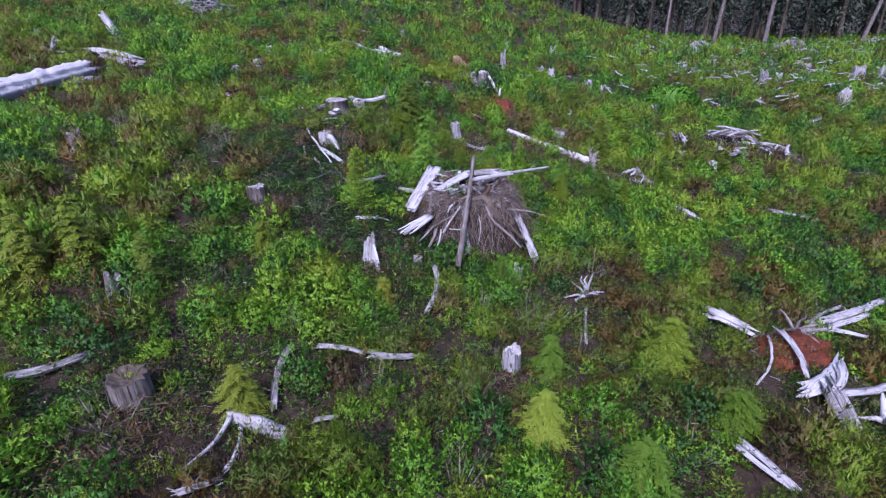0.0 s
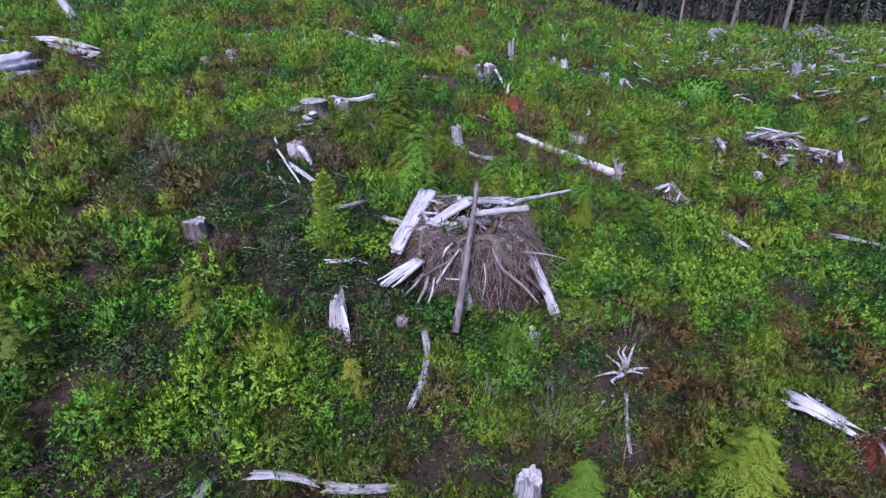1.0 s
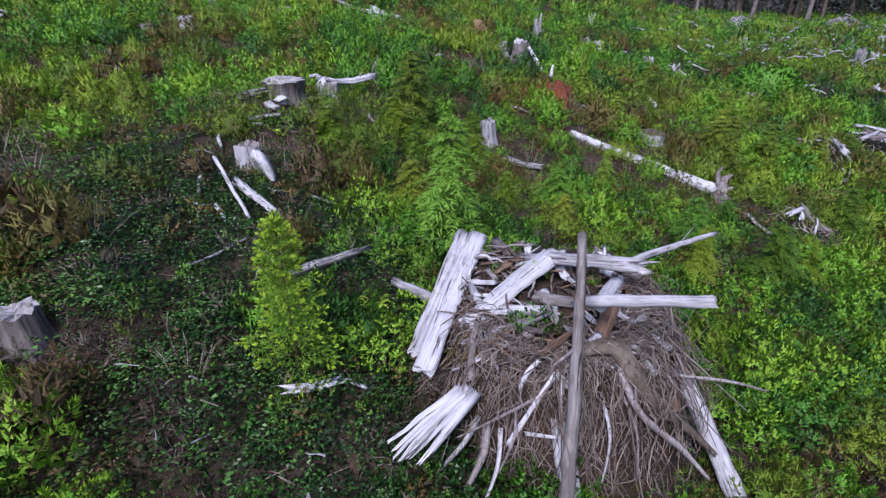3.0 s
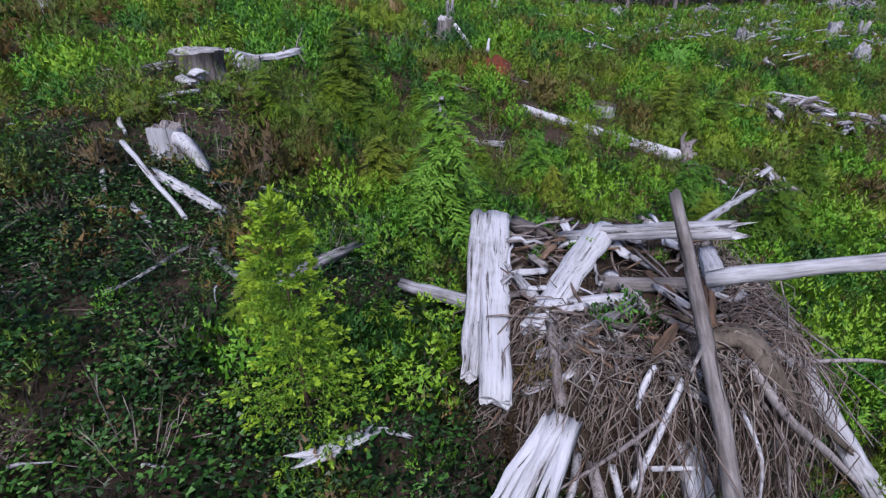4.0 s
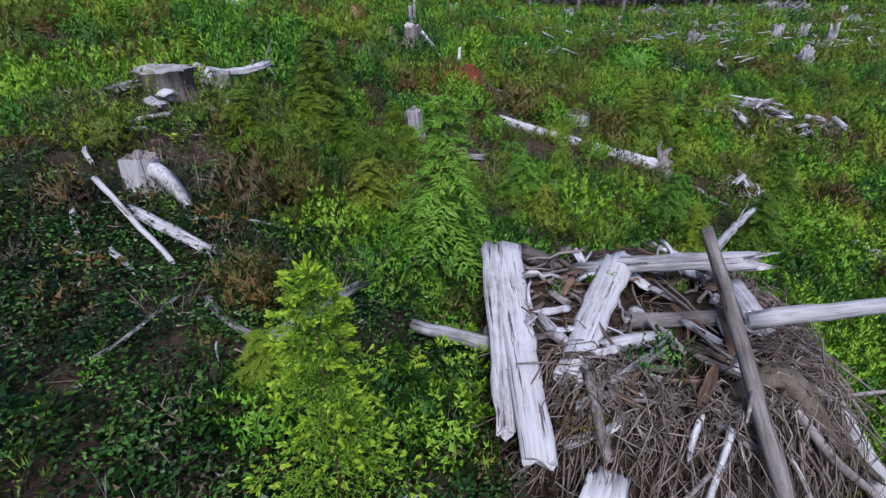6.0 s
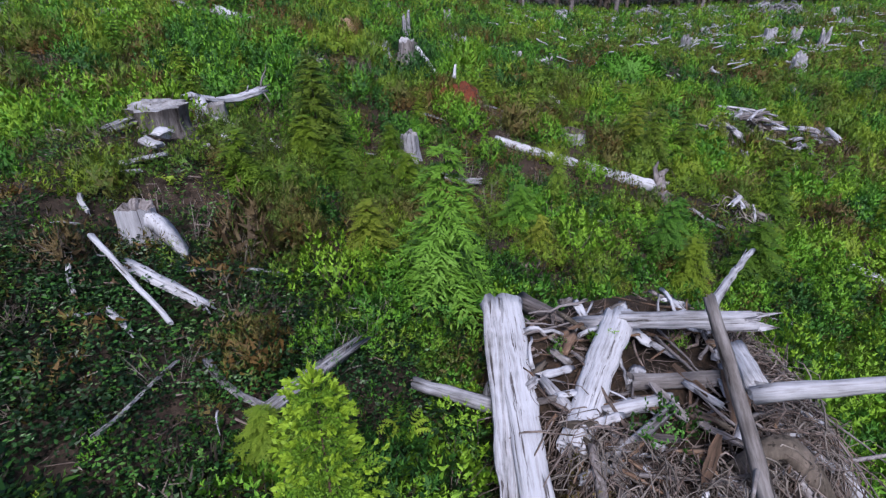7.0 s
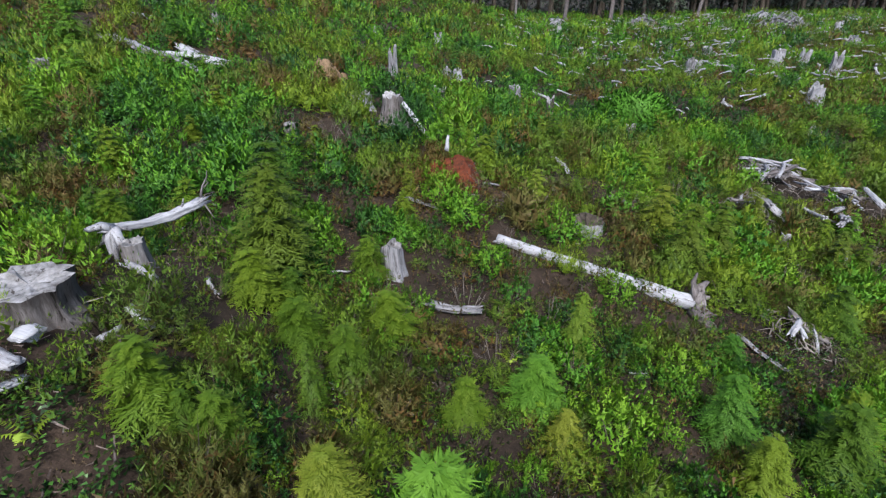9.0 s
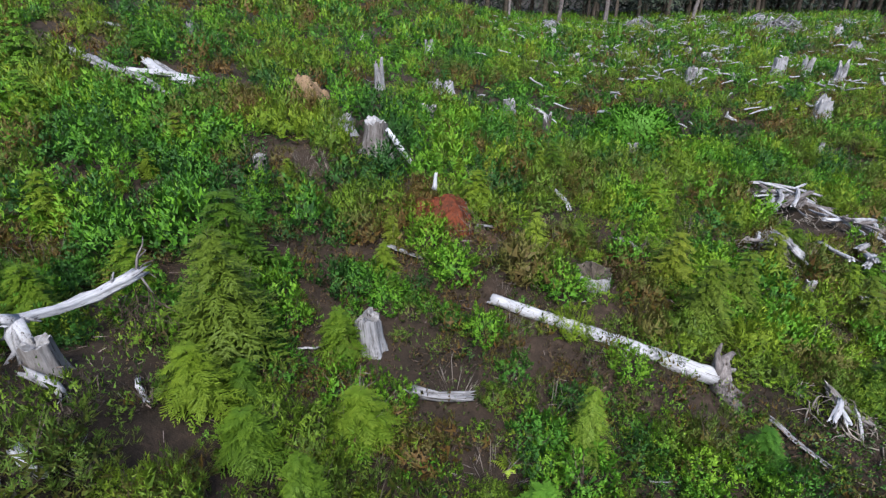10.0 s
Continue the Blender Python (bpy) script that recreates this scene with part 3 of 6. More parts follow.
# where little grows: dark litter and low salal; the rest is shrubs
BARE = [(-4.4, 15.4, 1.25, 1.1), (-6.0, 19.5, 2.0, 0.55), (-4.3, 17.9, 0.9, 0.9), (-5.0, 6.6, 1.4, 0.9), (-9.0, 22.5, 2.6, 0.4), (-4.4, 23.4, 0.8, 0.6), (-3.0, 12.4, 1.2, 0.3), (-2.6, 13.9, 0.9, 0.8),
        (0.9, 15.3, 0.9, 0.8), (-6.5, 12.0, 1.8, 0.2), (1.0, 9.0, 1.0, 0.35), (-3.0, 24.2, 0.8, 0.25), (-15, 25, 4, 0.5), (9.5, 10.2, 1.2, 0.7), (9.0, 18.5, 2.2, 0.25), (1.6, 24.6, 0.6, 0.1), (0.0, 22.0, 0.6, 0.1),
        (-1.75, 16.4, 0.6, -1.2), (-1.5, 17.8, 0.8, -0.8), (-2.3, 15.9, 0.5, -0.9), (0.6, 18.3, 1.0, -0.6), (2.9, 16.6, 1.0, -0.8), (2.5, 12.6, 1.0, -0.5), (1.2, 12.4, 0.8, -0.5), (-1.9, 22.4, 1.1, -0.3), (1.4, 22.8, 1.0, -0.3), (2.4, 24.0, 0.9, -0.3), (-0.6, 24.2, 0.9, -0.25), (2.2, 30.5, 1.2, -0.3)]


def bare(x, y):
    b = 0
    for cx, cy, s, k in BARE:
        b = b + k * np.exp(-((x - cx) ** 2 + (y - cy) ** 2) / (2 * s * s))
    return b + 0.5 * (soft_noise(x, y, 2.6, 11) - 0.5)


def in_view(x, y):
    """The wedge of land ahead of the path."""
    near = 2.5 + 0.82 * (y + 1)
    return (x > -near) & (x < np.maximum(near, 1.36 * y - 17)) & (y > 2)


def spots(density, y0, y1, reach, seed, keep, low=0.7, high=1.3):
    """Places in the wedge, so many to the square metre before keep thins them: x, y, scale."""
    g = np.random.default_rng(seed)
    count = int(density * 2 * reach * (y1 - y0))
    x, y = g.uniform(-reach, reach, count), g.uniform(y0, y1, count)
    ok = in_view(x, y)
    x, y = x[ok], y[ok]
    ok = g.uniform(0, 1, len(x)) < keep(x, y)
    return np.stack([x[ok], y[ok], g.uniform(low, high, ok.sum())], 1)


PILE = (0.9, 15.35)


def off_pile(x, y):
    return (np.hypot((x - PILE[0]) / 1.85, (y - PILE[1]) / 1.75) > 1) * 1.0


def band(v, a, b):
    return np.clip((v - a) / (b - a), 0, 1)


def woody(x, y):
    return np.clip(1.3 - 1.3 * bare(x, y), 0, 1) * off_pile(x, y) * open_ground(x, y)


def kind_of(x, y):
    """High where leafy green shrubs stand, low where heath does."""
    return soft_noise(x, y, 3.2, 21) * 0.55 + soft_noise(x, y, 0.9, 22) * 0.45


def leafy(x, y):
    return np.maximum(band(kind_of(x, y), 0.44, 0.60), band(-bare(x, y), 0.25, 0.6))


def clumped(x, y):
    """Where shrubs stand: in groups with litter between them."""
    return woody(x, y) * (0.3 + 0.7 * band(soft_noise(x, y, 1.15, 23), 0.18, 0.36))


def build_shrubs():
    """The shrubs by the path: the nearest one by one, the rest joined."""
    green = [tufted_bush(s, 0.46 + 0.07 * s, 1.05, 46, 24, 0.064, 0.46, 0.6, 0.09, 110) for s in range(5)]
    green_plain = [tufted_bush(6 + s, 0.46 + 0.09 * s, 1.05, 42, 20, 0.070, 0.46, 0.6, 0.09, 90) for s in range(4)]
    green_off = [tufted_bush(6 + s, 0.46 + 0.09 * s, 1.05, 30, 15, 0.092, 0.46, 0.6, 0.105, 50) for s in range(4)]
    heath = [tufted_bush(40 + s, 0.46 + 0.07 * s, 1.05, 70, 22, 0.085, 0.15, 0.80, 0.075, 130) for s in range(5)]
    heath_plain = [tufted_bush(46 + s, 0.46 + 0.09 * s, 1.05, 60, 18, 0.095, 0.16, 0.80, 0.08, 110) for s in range(4)]
    heath_off = [tufted_bush(46 + s, 0.46 + 0.09 * s, 1.05, 38, 13, 0.13, 0.22, 0.74, 0.10, 60) for s in range(4)]
    meshes = {}
    for key, templates, mat in (("green", green, huckleberry_bush), ("heath", heath, heath_bush), ("rust", heath[:3], rust_bush)):
        meshes[key] = [crown_mesh("leaves", t, mat) for t in templates]
    g = np.random.default_rng(5)
    stem_meshes = []
    for k in range(4):
        a = g.uniform(0, 2 * np.pi, 16)
        d = np.stack([np.cos(a) * 0.5, np.sin(a) * 0.5, np.ones(16)], 1)
        stem_meshes.append(quick_mesh("twiggy_base", *whole(leaf_quads(np.zeros((16, 3)), d, g.uniform(0.4, 0.75, 16), np.full(16, 0.012), g)), twig_wood))
    labels = {"green": "bright green leafy huckleberry shrub", "heath": "olive wispy heath shrub with upright twigs", "rust": "brownish half-dead heath shrub"}
    places = spots(3.4, 3, 28, 28, 61, clumped, 0, 1)
    places[:, 2] = 0.45 + 0.8 * places[:, 2] ** 1.5
    far_first = np.argsort(np.minimum(np.abs(places[:, 0] - 0.3) + 0.7 * np.abs(places[:, 1] - 15.5), 0.6 * np.abs(places[:, 0] - 1) + 1.2 * np.abs(places[:, 1] - 22.3)))
    rest = {"green": [], "heath": [], "rust": [], "green_off": [], "heath_off": []}
    for n, j in enumerate(far_first):
        x, y, s = places[j]
        key = "green" if g.uniform() < float(leafy(x, y)) else ("rust" if g.uniform() < 0.13 else "heath")
        if n >= 290:
            rest[key + ("_off" if key != "rust" and (x < -6 or x > 9) else "")].append((x, y, s))
            continue
        i = int(g.integers(0, len(meshes[key])))
        thing = new("shrub", None)
        thing.matrix_world = pose(x, y, gz(x, y) - 0.03, 0, 0, g.uniform(0, 360)) @ Matrix.Diagonal((s, s, s * g.uniform(0.8, 1.2), 1))
        part("leaves", meshes[key][i], None, thing)
        part("twiggy_base", stem_meshes[i % 4], None, thing)
        tagged(thing, labels[key], "shrub", "shrubs round the slash heap")
    scatter("green_brush", green_plain, np.array(rest["green"]), huckleberry_leaf, "bright green huckleberry brush of the near slope", "shrubs")
    scatter("side_green_brush", green_off, np.array(rest["green_off"]), huckleberry_leaf, "green huckleberry brush off to the sides", "shrubs")
    scatter("side_heath_brush", heath_off, np.array(rest["heath_off"]), heath_leaf, "olive heath brush off to the sides", "shrubs")
    scatter("heath_brush", heath_plain, np.array(rest["heath"]), heath_leaf, "olive heath brush of the near slope", "shrubs")
    scatter("dying_brush", heath_off, np.array(rest["rust"]), rust_leaf, "brownish half-dead brush of the near slope", "shrubs")


def build_plants():
    green = [tufted_bush(10 + s, 0.48 + 0.1 * s, 1.05, 30, 16, 0.088, 0.42, 0.6, 0.11, 44) for s in range(4)]
    green_far = [tufted_bush(20 + s, 0.66, 1.2, 19, 10, 0.12, 0.45, 0.6, 0.14, 24) for s in range(4)]
    heath = [tufted_bush(30 + s, 0.48 + 0.09 * s, 1.05, 38, 14, 0.115, 0.2, 0.76, 0.105, 44) for s in range(4)]
    heath_far = [tufted_bush(50 + s, 0.66, 1.2, 20, 10, 0.155, 0.25, 0.74, 0.14, 24) for s in range(3)]
    salal = [low_cover(60 + s, 0.42, 80, 0.068, 0.2) for s in range(4)]
    fern = [fern_tuft(70 + s) for s in range(4)]
    scatter("low_huckleberry", [upright_shrub(90 + s, 0.34, 0.34, 20, 13, 0.042, 0.8) for s in range(3)], spots(1.2, 2, 26, 18, 9, lambda x, y: off_pile(x, y) * np.clip(1.2 - bare(x, y), 0, 1) * (0.3 + 0.6 * leafy(x, y)), 0.6, 1.3), huckleberry_leaf, "low young huckleberry between the shrubs", "shrubs")
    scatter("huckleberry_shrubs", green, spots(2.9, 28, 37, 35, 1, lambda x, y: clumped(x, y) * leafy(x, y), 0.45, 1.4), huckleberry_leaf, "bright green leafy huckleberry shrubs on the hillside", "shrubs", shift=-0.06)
    scatter("heath_shrubs", heath, spots(3.1, 28, 37, 35, 2, lambda x, y: clumped(x, y) * (1 - leafy(x, y)) * 0.9, 0.45, 1.4), heath_leaf, "olive and yellowish wispy heath shrubs", "shrubs")
    scatter("rusty_shrubs", heath, spots(0.6, 27, 45, 40, 3, lambda x, y: woody(x, y) * band(soft_noise(x, y, 2.2, 31), 0.70, 0.85) * 0.7, 0.5, 1.0), rust_leaf, "brownish dying heath shrubs", "shrubs")
    scatter("salal_cover", salal, spots(6.5, 2, 22, 21, 4, lambda x, y: off_pile(x, y) * np.clip(0.62 + 0.5 * band(bare(x, y), 0.1, 0.5) - 0.75 * band(soft_noise(x, y, 0.9, 41), 0.6, 0.8), 0, 1), 0.7, 1.2), salal_leaf, "low dark green salal with a few red-brown leaves", "ground cover")
    scatter("salal_slope", [low_cover(64 + s, 0.5, 50, 0.09, 0.2) for s in range(3)], spots(1.8, 31, 42, 42, 14, lambda x, y: 0.9 - 0.5 * band(soft_noise(x, y, 0.9, 41), 0.55, 0.8), 0.7, 1.3), salal_leaf, "dark low growth between the shrubs of the slope", "ground cover")
    under = [wispy_shrub(170 + k, 0.2 + 0.05 * k, 0.75, 26, 0.06, 1.0, 0.26, 4) for k in range(4)]
    scatter("dry_undergrowth", under, spots(2.4, 2, 31, 14, 45, lambda x, y: off_pile(x, y) * 0.95 * (1 - 0.6 * ((y > 12.5) & (y < 18.5) & (x < -1.5))), 0.7, 1.5), under_leaf, "low brown and olive undergrowth of dying heath", "ground cover")
    dwarf = [tufted_bush(180 + k, 0.26 + 0.05 * k, 0.6, 16, 11, 0.062, 0.24, 0.6, 0.07, 24) for k in range(4)]
    low = spots(3.8, 3, 31, 14, 46, lambda x, y: off_pile(x, y) * (0.35 + 0.65 * band(soft_noise(x, y, 0.9, 47), 0.3, 0.5)) * (1 - 0.5 * ((y > 12.5) & (y < 18.5) & (x < -1.5))) * (1 - 0.55 * band(bare(x, y), 0.3, 0.8) * (y < 20)), 0.6, 1.25)
    scatter("dwarf_heath", dwarf, low, heath_leaf, "low olive and brown heath that covers the soil", "shrubs")
    fine = [low_cover(160 + k, 0.34, 110, 0.05, 0.22) for k in range(4)]
    scatter("salal_mat", fine, spots(18, 11, 19.5, 7, 44, lambda x, y: (x < 2.5) * off_pile(x, y) * np.clip(1.2 - 0.4 * band(soft_noise(x, y, 0.8, 42), 0.6, 0.85), 0, 1), 0.7, 1.2), salal_leaf, "dense mat of small dark green leaves round the heap", "ground cover", True)
    brush = [wispy_shrub(75 + k, 0.22, 0.4, 45, 0.13, 1.1, 0.07, 4) for k in range(3)]
    scatter("dry_heather", brush, spots(1.6, 2, 24, 18, 15, lambda x, y: off_pile(x, y) * (0.25 + 0.6 * band(bare(x, y), 0.0, 0.5)), 0.6, 1.3), twig_wood, "dry grey-brown heather twigs on the soil", "ground cover")
    scatter("bracken", fern, spots(0.5, 2, 45, 44, 5, lambda x, y: woody(x, y) * band(soft_noise(x, y, 2.8, 51), 0.56, 0.75) * 0.8, 0.4, 0.8), fern_leaf, "yellow-green ferns and young herbs", "ferns")
    # shift paints the far slope's dimmer look into the plants' colour
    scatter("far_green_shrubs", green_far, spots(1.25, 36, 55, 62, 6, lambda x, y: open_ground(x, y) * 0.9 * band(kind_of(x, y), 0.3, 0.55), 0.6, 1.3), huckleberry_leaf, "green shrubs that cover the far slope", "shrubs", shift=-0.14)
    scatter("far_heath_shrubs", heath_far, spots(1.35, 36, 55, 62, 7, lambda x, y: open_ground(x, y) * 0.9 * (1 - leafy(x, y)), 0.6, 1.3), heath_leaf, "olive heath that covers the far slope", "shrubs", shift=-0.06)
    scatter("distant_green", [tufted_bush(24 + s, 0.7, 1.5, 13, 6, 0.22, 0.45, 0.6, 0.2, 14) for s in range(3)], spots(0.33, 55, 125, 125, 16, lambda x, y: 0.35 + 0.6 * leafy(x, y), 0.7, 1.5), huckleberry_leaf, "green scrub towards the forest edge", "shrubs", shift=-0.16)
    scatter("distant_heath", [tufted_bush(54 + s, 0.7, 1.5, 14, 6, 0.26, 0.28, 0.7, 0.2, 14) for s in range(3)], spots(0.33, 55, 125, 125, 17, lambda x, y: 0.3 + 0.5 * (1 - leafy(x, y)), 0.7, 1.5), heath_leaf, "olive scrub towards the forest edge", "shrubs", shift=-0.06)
    def outside(x, y):
        return (1.0 - in_view(x, y)) * ((x < 8) | (y < 14))
    g = np.random.default_rng(66)
    o = np.stack([g.uniform(-32, 26, 2700), g.uniform(-14, 26, 2700), g.uniform(0.6, 1.4, 2700)], 1)
    o = o[outside(o[:, 0], o[:, 1]) > 0]
    half = g.uniform(0, 1, len(o)) < 0.55
    scatter("outer_green_brush", [tufted_bush(26 + k, 0.7, 1.3, 11, 7, 0.2, 0.45, 0.6, 0.18, 12) for k in range(3)], o[half], huckleberry_leaf, "green brush on the slope round about", "shrubs")
    scatter("outer_heath_brush", [tufted_bush(56 + k, 0.7, 1.3, 12, 7, 0.24, 0.28, 0.7, 0.18, 12) for k in range(3)], o[~half], heath_leaf, "olive brush on the slope round about", "shrubs")
    scatter("far_fern_cover", [fern_tuft(80 + s, 0.5, 5, 0.13) for s in range(3)], spots(0.10, 40, 115, 115, 8, lambda x, y: band(soft_noise(x, y, 5, 52), 0.35, 0.65), 0.7, 1.5), fern_leaf, "fresh green ferns and herbs on the far slope", "ferns")


def build_litter():
    """Broken twigs strewn over the soil."""
    g = np.random.default_rng(8)
    sp = np.concatenate([spots(18, 2, 30, 18, 18, lambda x, y: 0.25 + 0.75 * band(bare(x, y), 0.0, 0.5)), spots(1.0, 24, 50, 44, 19, lambda x, y: 0.5 + 0 * x)])
    n = len(sp)
    a = g.uniform(0, 2 * np.pi, n)
    d = np.stack([np.cos(a), np.sin(a), g.normal(0, 0.2, n)], 1)
    p = np.stack([sp[:, 0], sp[:, 1], ground_z(sp[:, 0], sp[:, 1]) + g.uniform(0.01, 0.12, n)], 1)
    ln, r = g.uniform(0.06, 0.32, n) ** 1.2 * sp[:, 2], g.uniform(0.003, 0.008, n) * sp[:, 2] * (1 + p[:, 1] / 40)
    u = unit(np.cross(d, [0, 0, 1.0]))
    v = np.cross(d, u)
    ends = []
    for f in (0, 1):
        for k in range(3):
            c, s = math.cos(2.094 * k), math.sin(2.094 * k)
            ends.append(p + d * (ln * f)[:, None] + (u * c + v * s) * (r * (1 - 0.5 * f))[:, None])
    verts = np.stack(ends, 1).reshape(-1, 3)
    i = np.arange(n)[:, None] * 6
    faces = np.concatenate([np.concatenate([i + k, i + (k + 1) % 3, i + 3 + (k + 1) % 3, i + 3 + k], 1) for k in range(3)])
    tagged(new("twig_litter", quick_mesh("twig_litter", verts, faces, heap_twig)), "bleached broken twigs strewn over the soil", "twigs", kind="stuff")


def twig_mass(name, p, q, r, material, label, category, seed, bow=0.12):
    """Many thin bent twigs joined: starts p, ends q, radii r."""
    g = np.random.default_rng(seed)
    n, m = len(p), 5
    s = np.linspace(0, 1, m)
    ln = np.linalg.norm(q - p, axis=1)
    b, c = g.normal(0, 1, (n, 3)) * (bow * ln)[:, None], g.normal(0, 1, (n, m, 3)) * (0.02 * ln)[:, None, None]
    line = p[:, None] + (q - p)[:, None] * s[None, :, None] + b[:, None] * np.sin(np.pi * s)[None, :, None] + c
    d = unit(q - p)
    u = unit(np.cross(d, g.normal(0, 1, (n, 3))))
    v = np.cross(d, u)
    rad = r[:, None] * (1 - 0.65 * s)[None]
    ring = [line + (u * math.cos(2.094 * k) + v * math.sin(2.094 * k))[:, None] * rad[..., None] for k in range(3)]
    verts = np.stack(ring, 2).reshape(-1, 3)
    base = (np.arange(n)[:, None] * m * 3 + np.arange(m - 1)[None] * 3).reshape(-1, 1)
    faces = np.concatenate([np.concatenate([base + k, base + (k + 1) % 3, base + 3 + (k + 1) % 3, base + 3 + k], 1) for k in range(3)])
    return tagged(new(name, quick_mesh(name, verts, faces, material, True)), label, category, kind="stuff")


def build_chips():
    """Bleached splinters and chips, and bare dead shrubs."""
    g = np.random.default_rng(28)
    for name, density, y0, y1, reach, size, label in (("wood_chips", 0.75, 2, 27, 22, 1.0, "small bleached splinters lying between the shrubs"), ("wood_splinters", 0.16, 27, 52, 50, 1.9, "bleached splinters strewn over the slope")):
        sp = spots(density, y0, y1, reach, 29 + int(y0), lambda x, y: np.clip(0.25 + 1.0 * band(bare(x, y), -0.1, 0.5), 0, 1) * off_pile(x, y))
        n = len(sp)
        a = g.uniform(0, 2 * np.pi, n)
        p = np.stack([sp[:, 0], sp[:, 1], ground_z(sp[:, 0], sp[:, 1]) + g.uniform(0.04, 0.16, n) * size], 1)
        q = p + np.stack([np.cos(a), np.sin(a), g.normal(0, 0.25, n)], 1) * (g.uniform(0.06, 0.36, n) * size)[:, None]
        twig_mass(name, p, q, g.uniform(0.006, 0.022, n) ** 1.0 * size, silver_wood, label, "wood", 30, 0.05)
    dead = []
    for k in range(4):
        c = np.random.default_rng(280 + k)
        foot, way, tall = shoots(c, 0.8, 0.4, 14, 0.8)
        stems = leaf_quads(foot, way, tall, np.full(14, 0.012), c)
        at = np.repeat(foot + way * (tall * 0.55)[:, None], 3, 0) + np.repeat(way, 3, 0) * c.uniform(-0.15, 0.2, (42, 1))
        dead.append(np.concatenate([stems, leaf_quads(at, np.repeat(way, 3, 0) + c.normal(0, 0.45, (42, 3)), c.uniform(0.12, 0.3, 42), np.full(42, 0.007), c)]))
    scatter("bare_twigs", dead, spots(0.35, 4, 36, 32, 281, lambda x, y: off_pile(x, y) * 0.5, 0.5, 1.2), dead_twig, "bare grey twigs of dead shrubs", "twigs", True, 0)


def spruce_crown(seed, levels=12, width=0.31):
    """A young spruce of unit height: whorls of needled boughs, and the pale new growth at their tips."""
    g = np.random.default_rng(seed)
    old, fresh, wood = [], [], []

    def brush(p, d, ln, count, long=0.0135):
        f = g.uniform(0, 1, count)
        way = np.repeat(unit(d)[None], count, 0)
        old.append(leaf_quads(p + way * (ln * f)[:, None], way * 0.75 + g.normal(0, 0.5, (count, 3)), g.uniform(0.7, 1.3, count) * long, np.full(count, 0.0056), g))

    def candle(p, d, size):
        way = np.repeat(unit(d)[None], 9, 0)
        at = p + way * (size * g.uniform(0, 0.55, 9))[:, None]
        fresh.append(leaf_quads(at, way + g.normal(0, 0.33, (9, 3)), g.uniform(0.55, 0.85, 9) * size, np.full(9, 0.0098), g))

    for k in range(levels):
        f = 0.06 + 0.86 * (k / (levels - 1)) ** 0.92
        turn = g.uniform(0, 6.28)
        count = 5
        for b in range(count):
            a = turn + 6.283 * b / count + g.normal(0, 0.22)
            reach = width * (1.0 - f) ** 0.9 * g.uniform(0.55, 1.15) + 0.022
            h, across = np.array([math.cos(a), math.sin(a), 0]), np.array([-math.sin(a), math.cos(a), 0])
            start = np.array([0, 0, f + g.normal(0, 0.01)])
            rise, sag = g.uniform(0.05, 0.3) + 0.35 * f, 0.42 * (1 - f)
            s = np.linspace(0, 1, 8)
            p = start + h * (reach * s)[:, None] + np.array([0, 0, 1]) * (reach * (rise * s - sag * s * s))[:, None]
            for i in range(7):
                way = p[i + 1] - p[i]
                ln = np.linalg.norm(way)
                wood.append(leaf_quads(p[i][None], way[None], [ln * 1.1], [0.006 * (1 - 0.7 * s[i])], g))
                brush(p[i], way, ln, 7)
                if i == 0:
                    continue
                for sign in (-1, 1):
                    if g.uniform() < 0.12:
                        continue
                    twig = h * 0.8 + across * sign * g.uniform(0.6, 1.0) + np.array([0, 0, g.normal(0.02 - 0.25 * (1 - f), 0.16)])
                    tl = (0.42 * reach * (1.08 - s[i]) + 0.016) * g.uniform(0.75, 1.2)
                    brush(p[i], twig, tl, 6 + int(95 * tl))
                    if g.uniform() < 0.25 + 0.6 * f:
                        candle(p[i] + unit(twig) * tl, twig + [0, 0, 0.2], g.uniform(0.024, 0.036))
                    if tl > 0.045:
                        for other in (-1, 1):
                            side = unit(twig) + other * unit(np.cross(twig, [0, 0, 1])) * 0.8
                            brush(p[i] + unit(twig) * tl * 0.5, side, tl * 0.45, 5)
            candle(p[-1], p[-1] - p[-2] + [0, 0, 0.008], g.uniform(0.026, 0.036))
    for k in range(5):
        d = np.array([math.cos(1.257 * k), math.sin(1.257 * k), 0.9])
        candle(np.array([0, 0, 0.955]), d, 0.045)
        brush(np.array([0, 0, 0.8 + 0.03 * k]), np.array([0.0, 0, 1.0]), 0.05, 14, 0.016)
    candle(np.array([0, 0, 0.97]), np.array([0.1, 0, 1.0]), 0.05)
    return np.concatenate(old), np.concatenate(fresh), np.concatenate(wood)


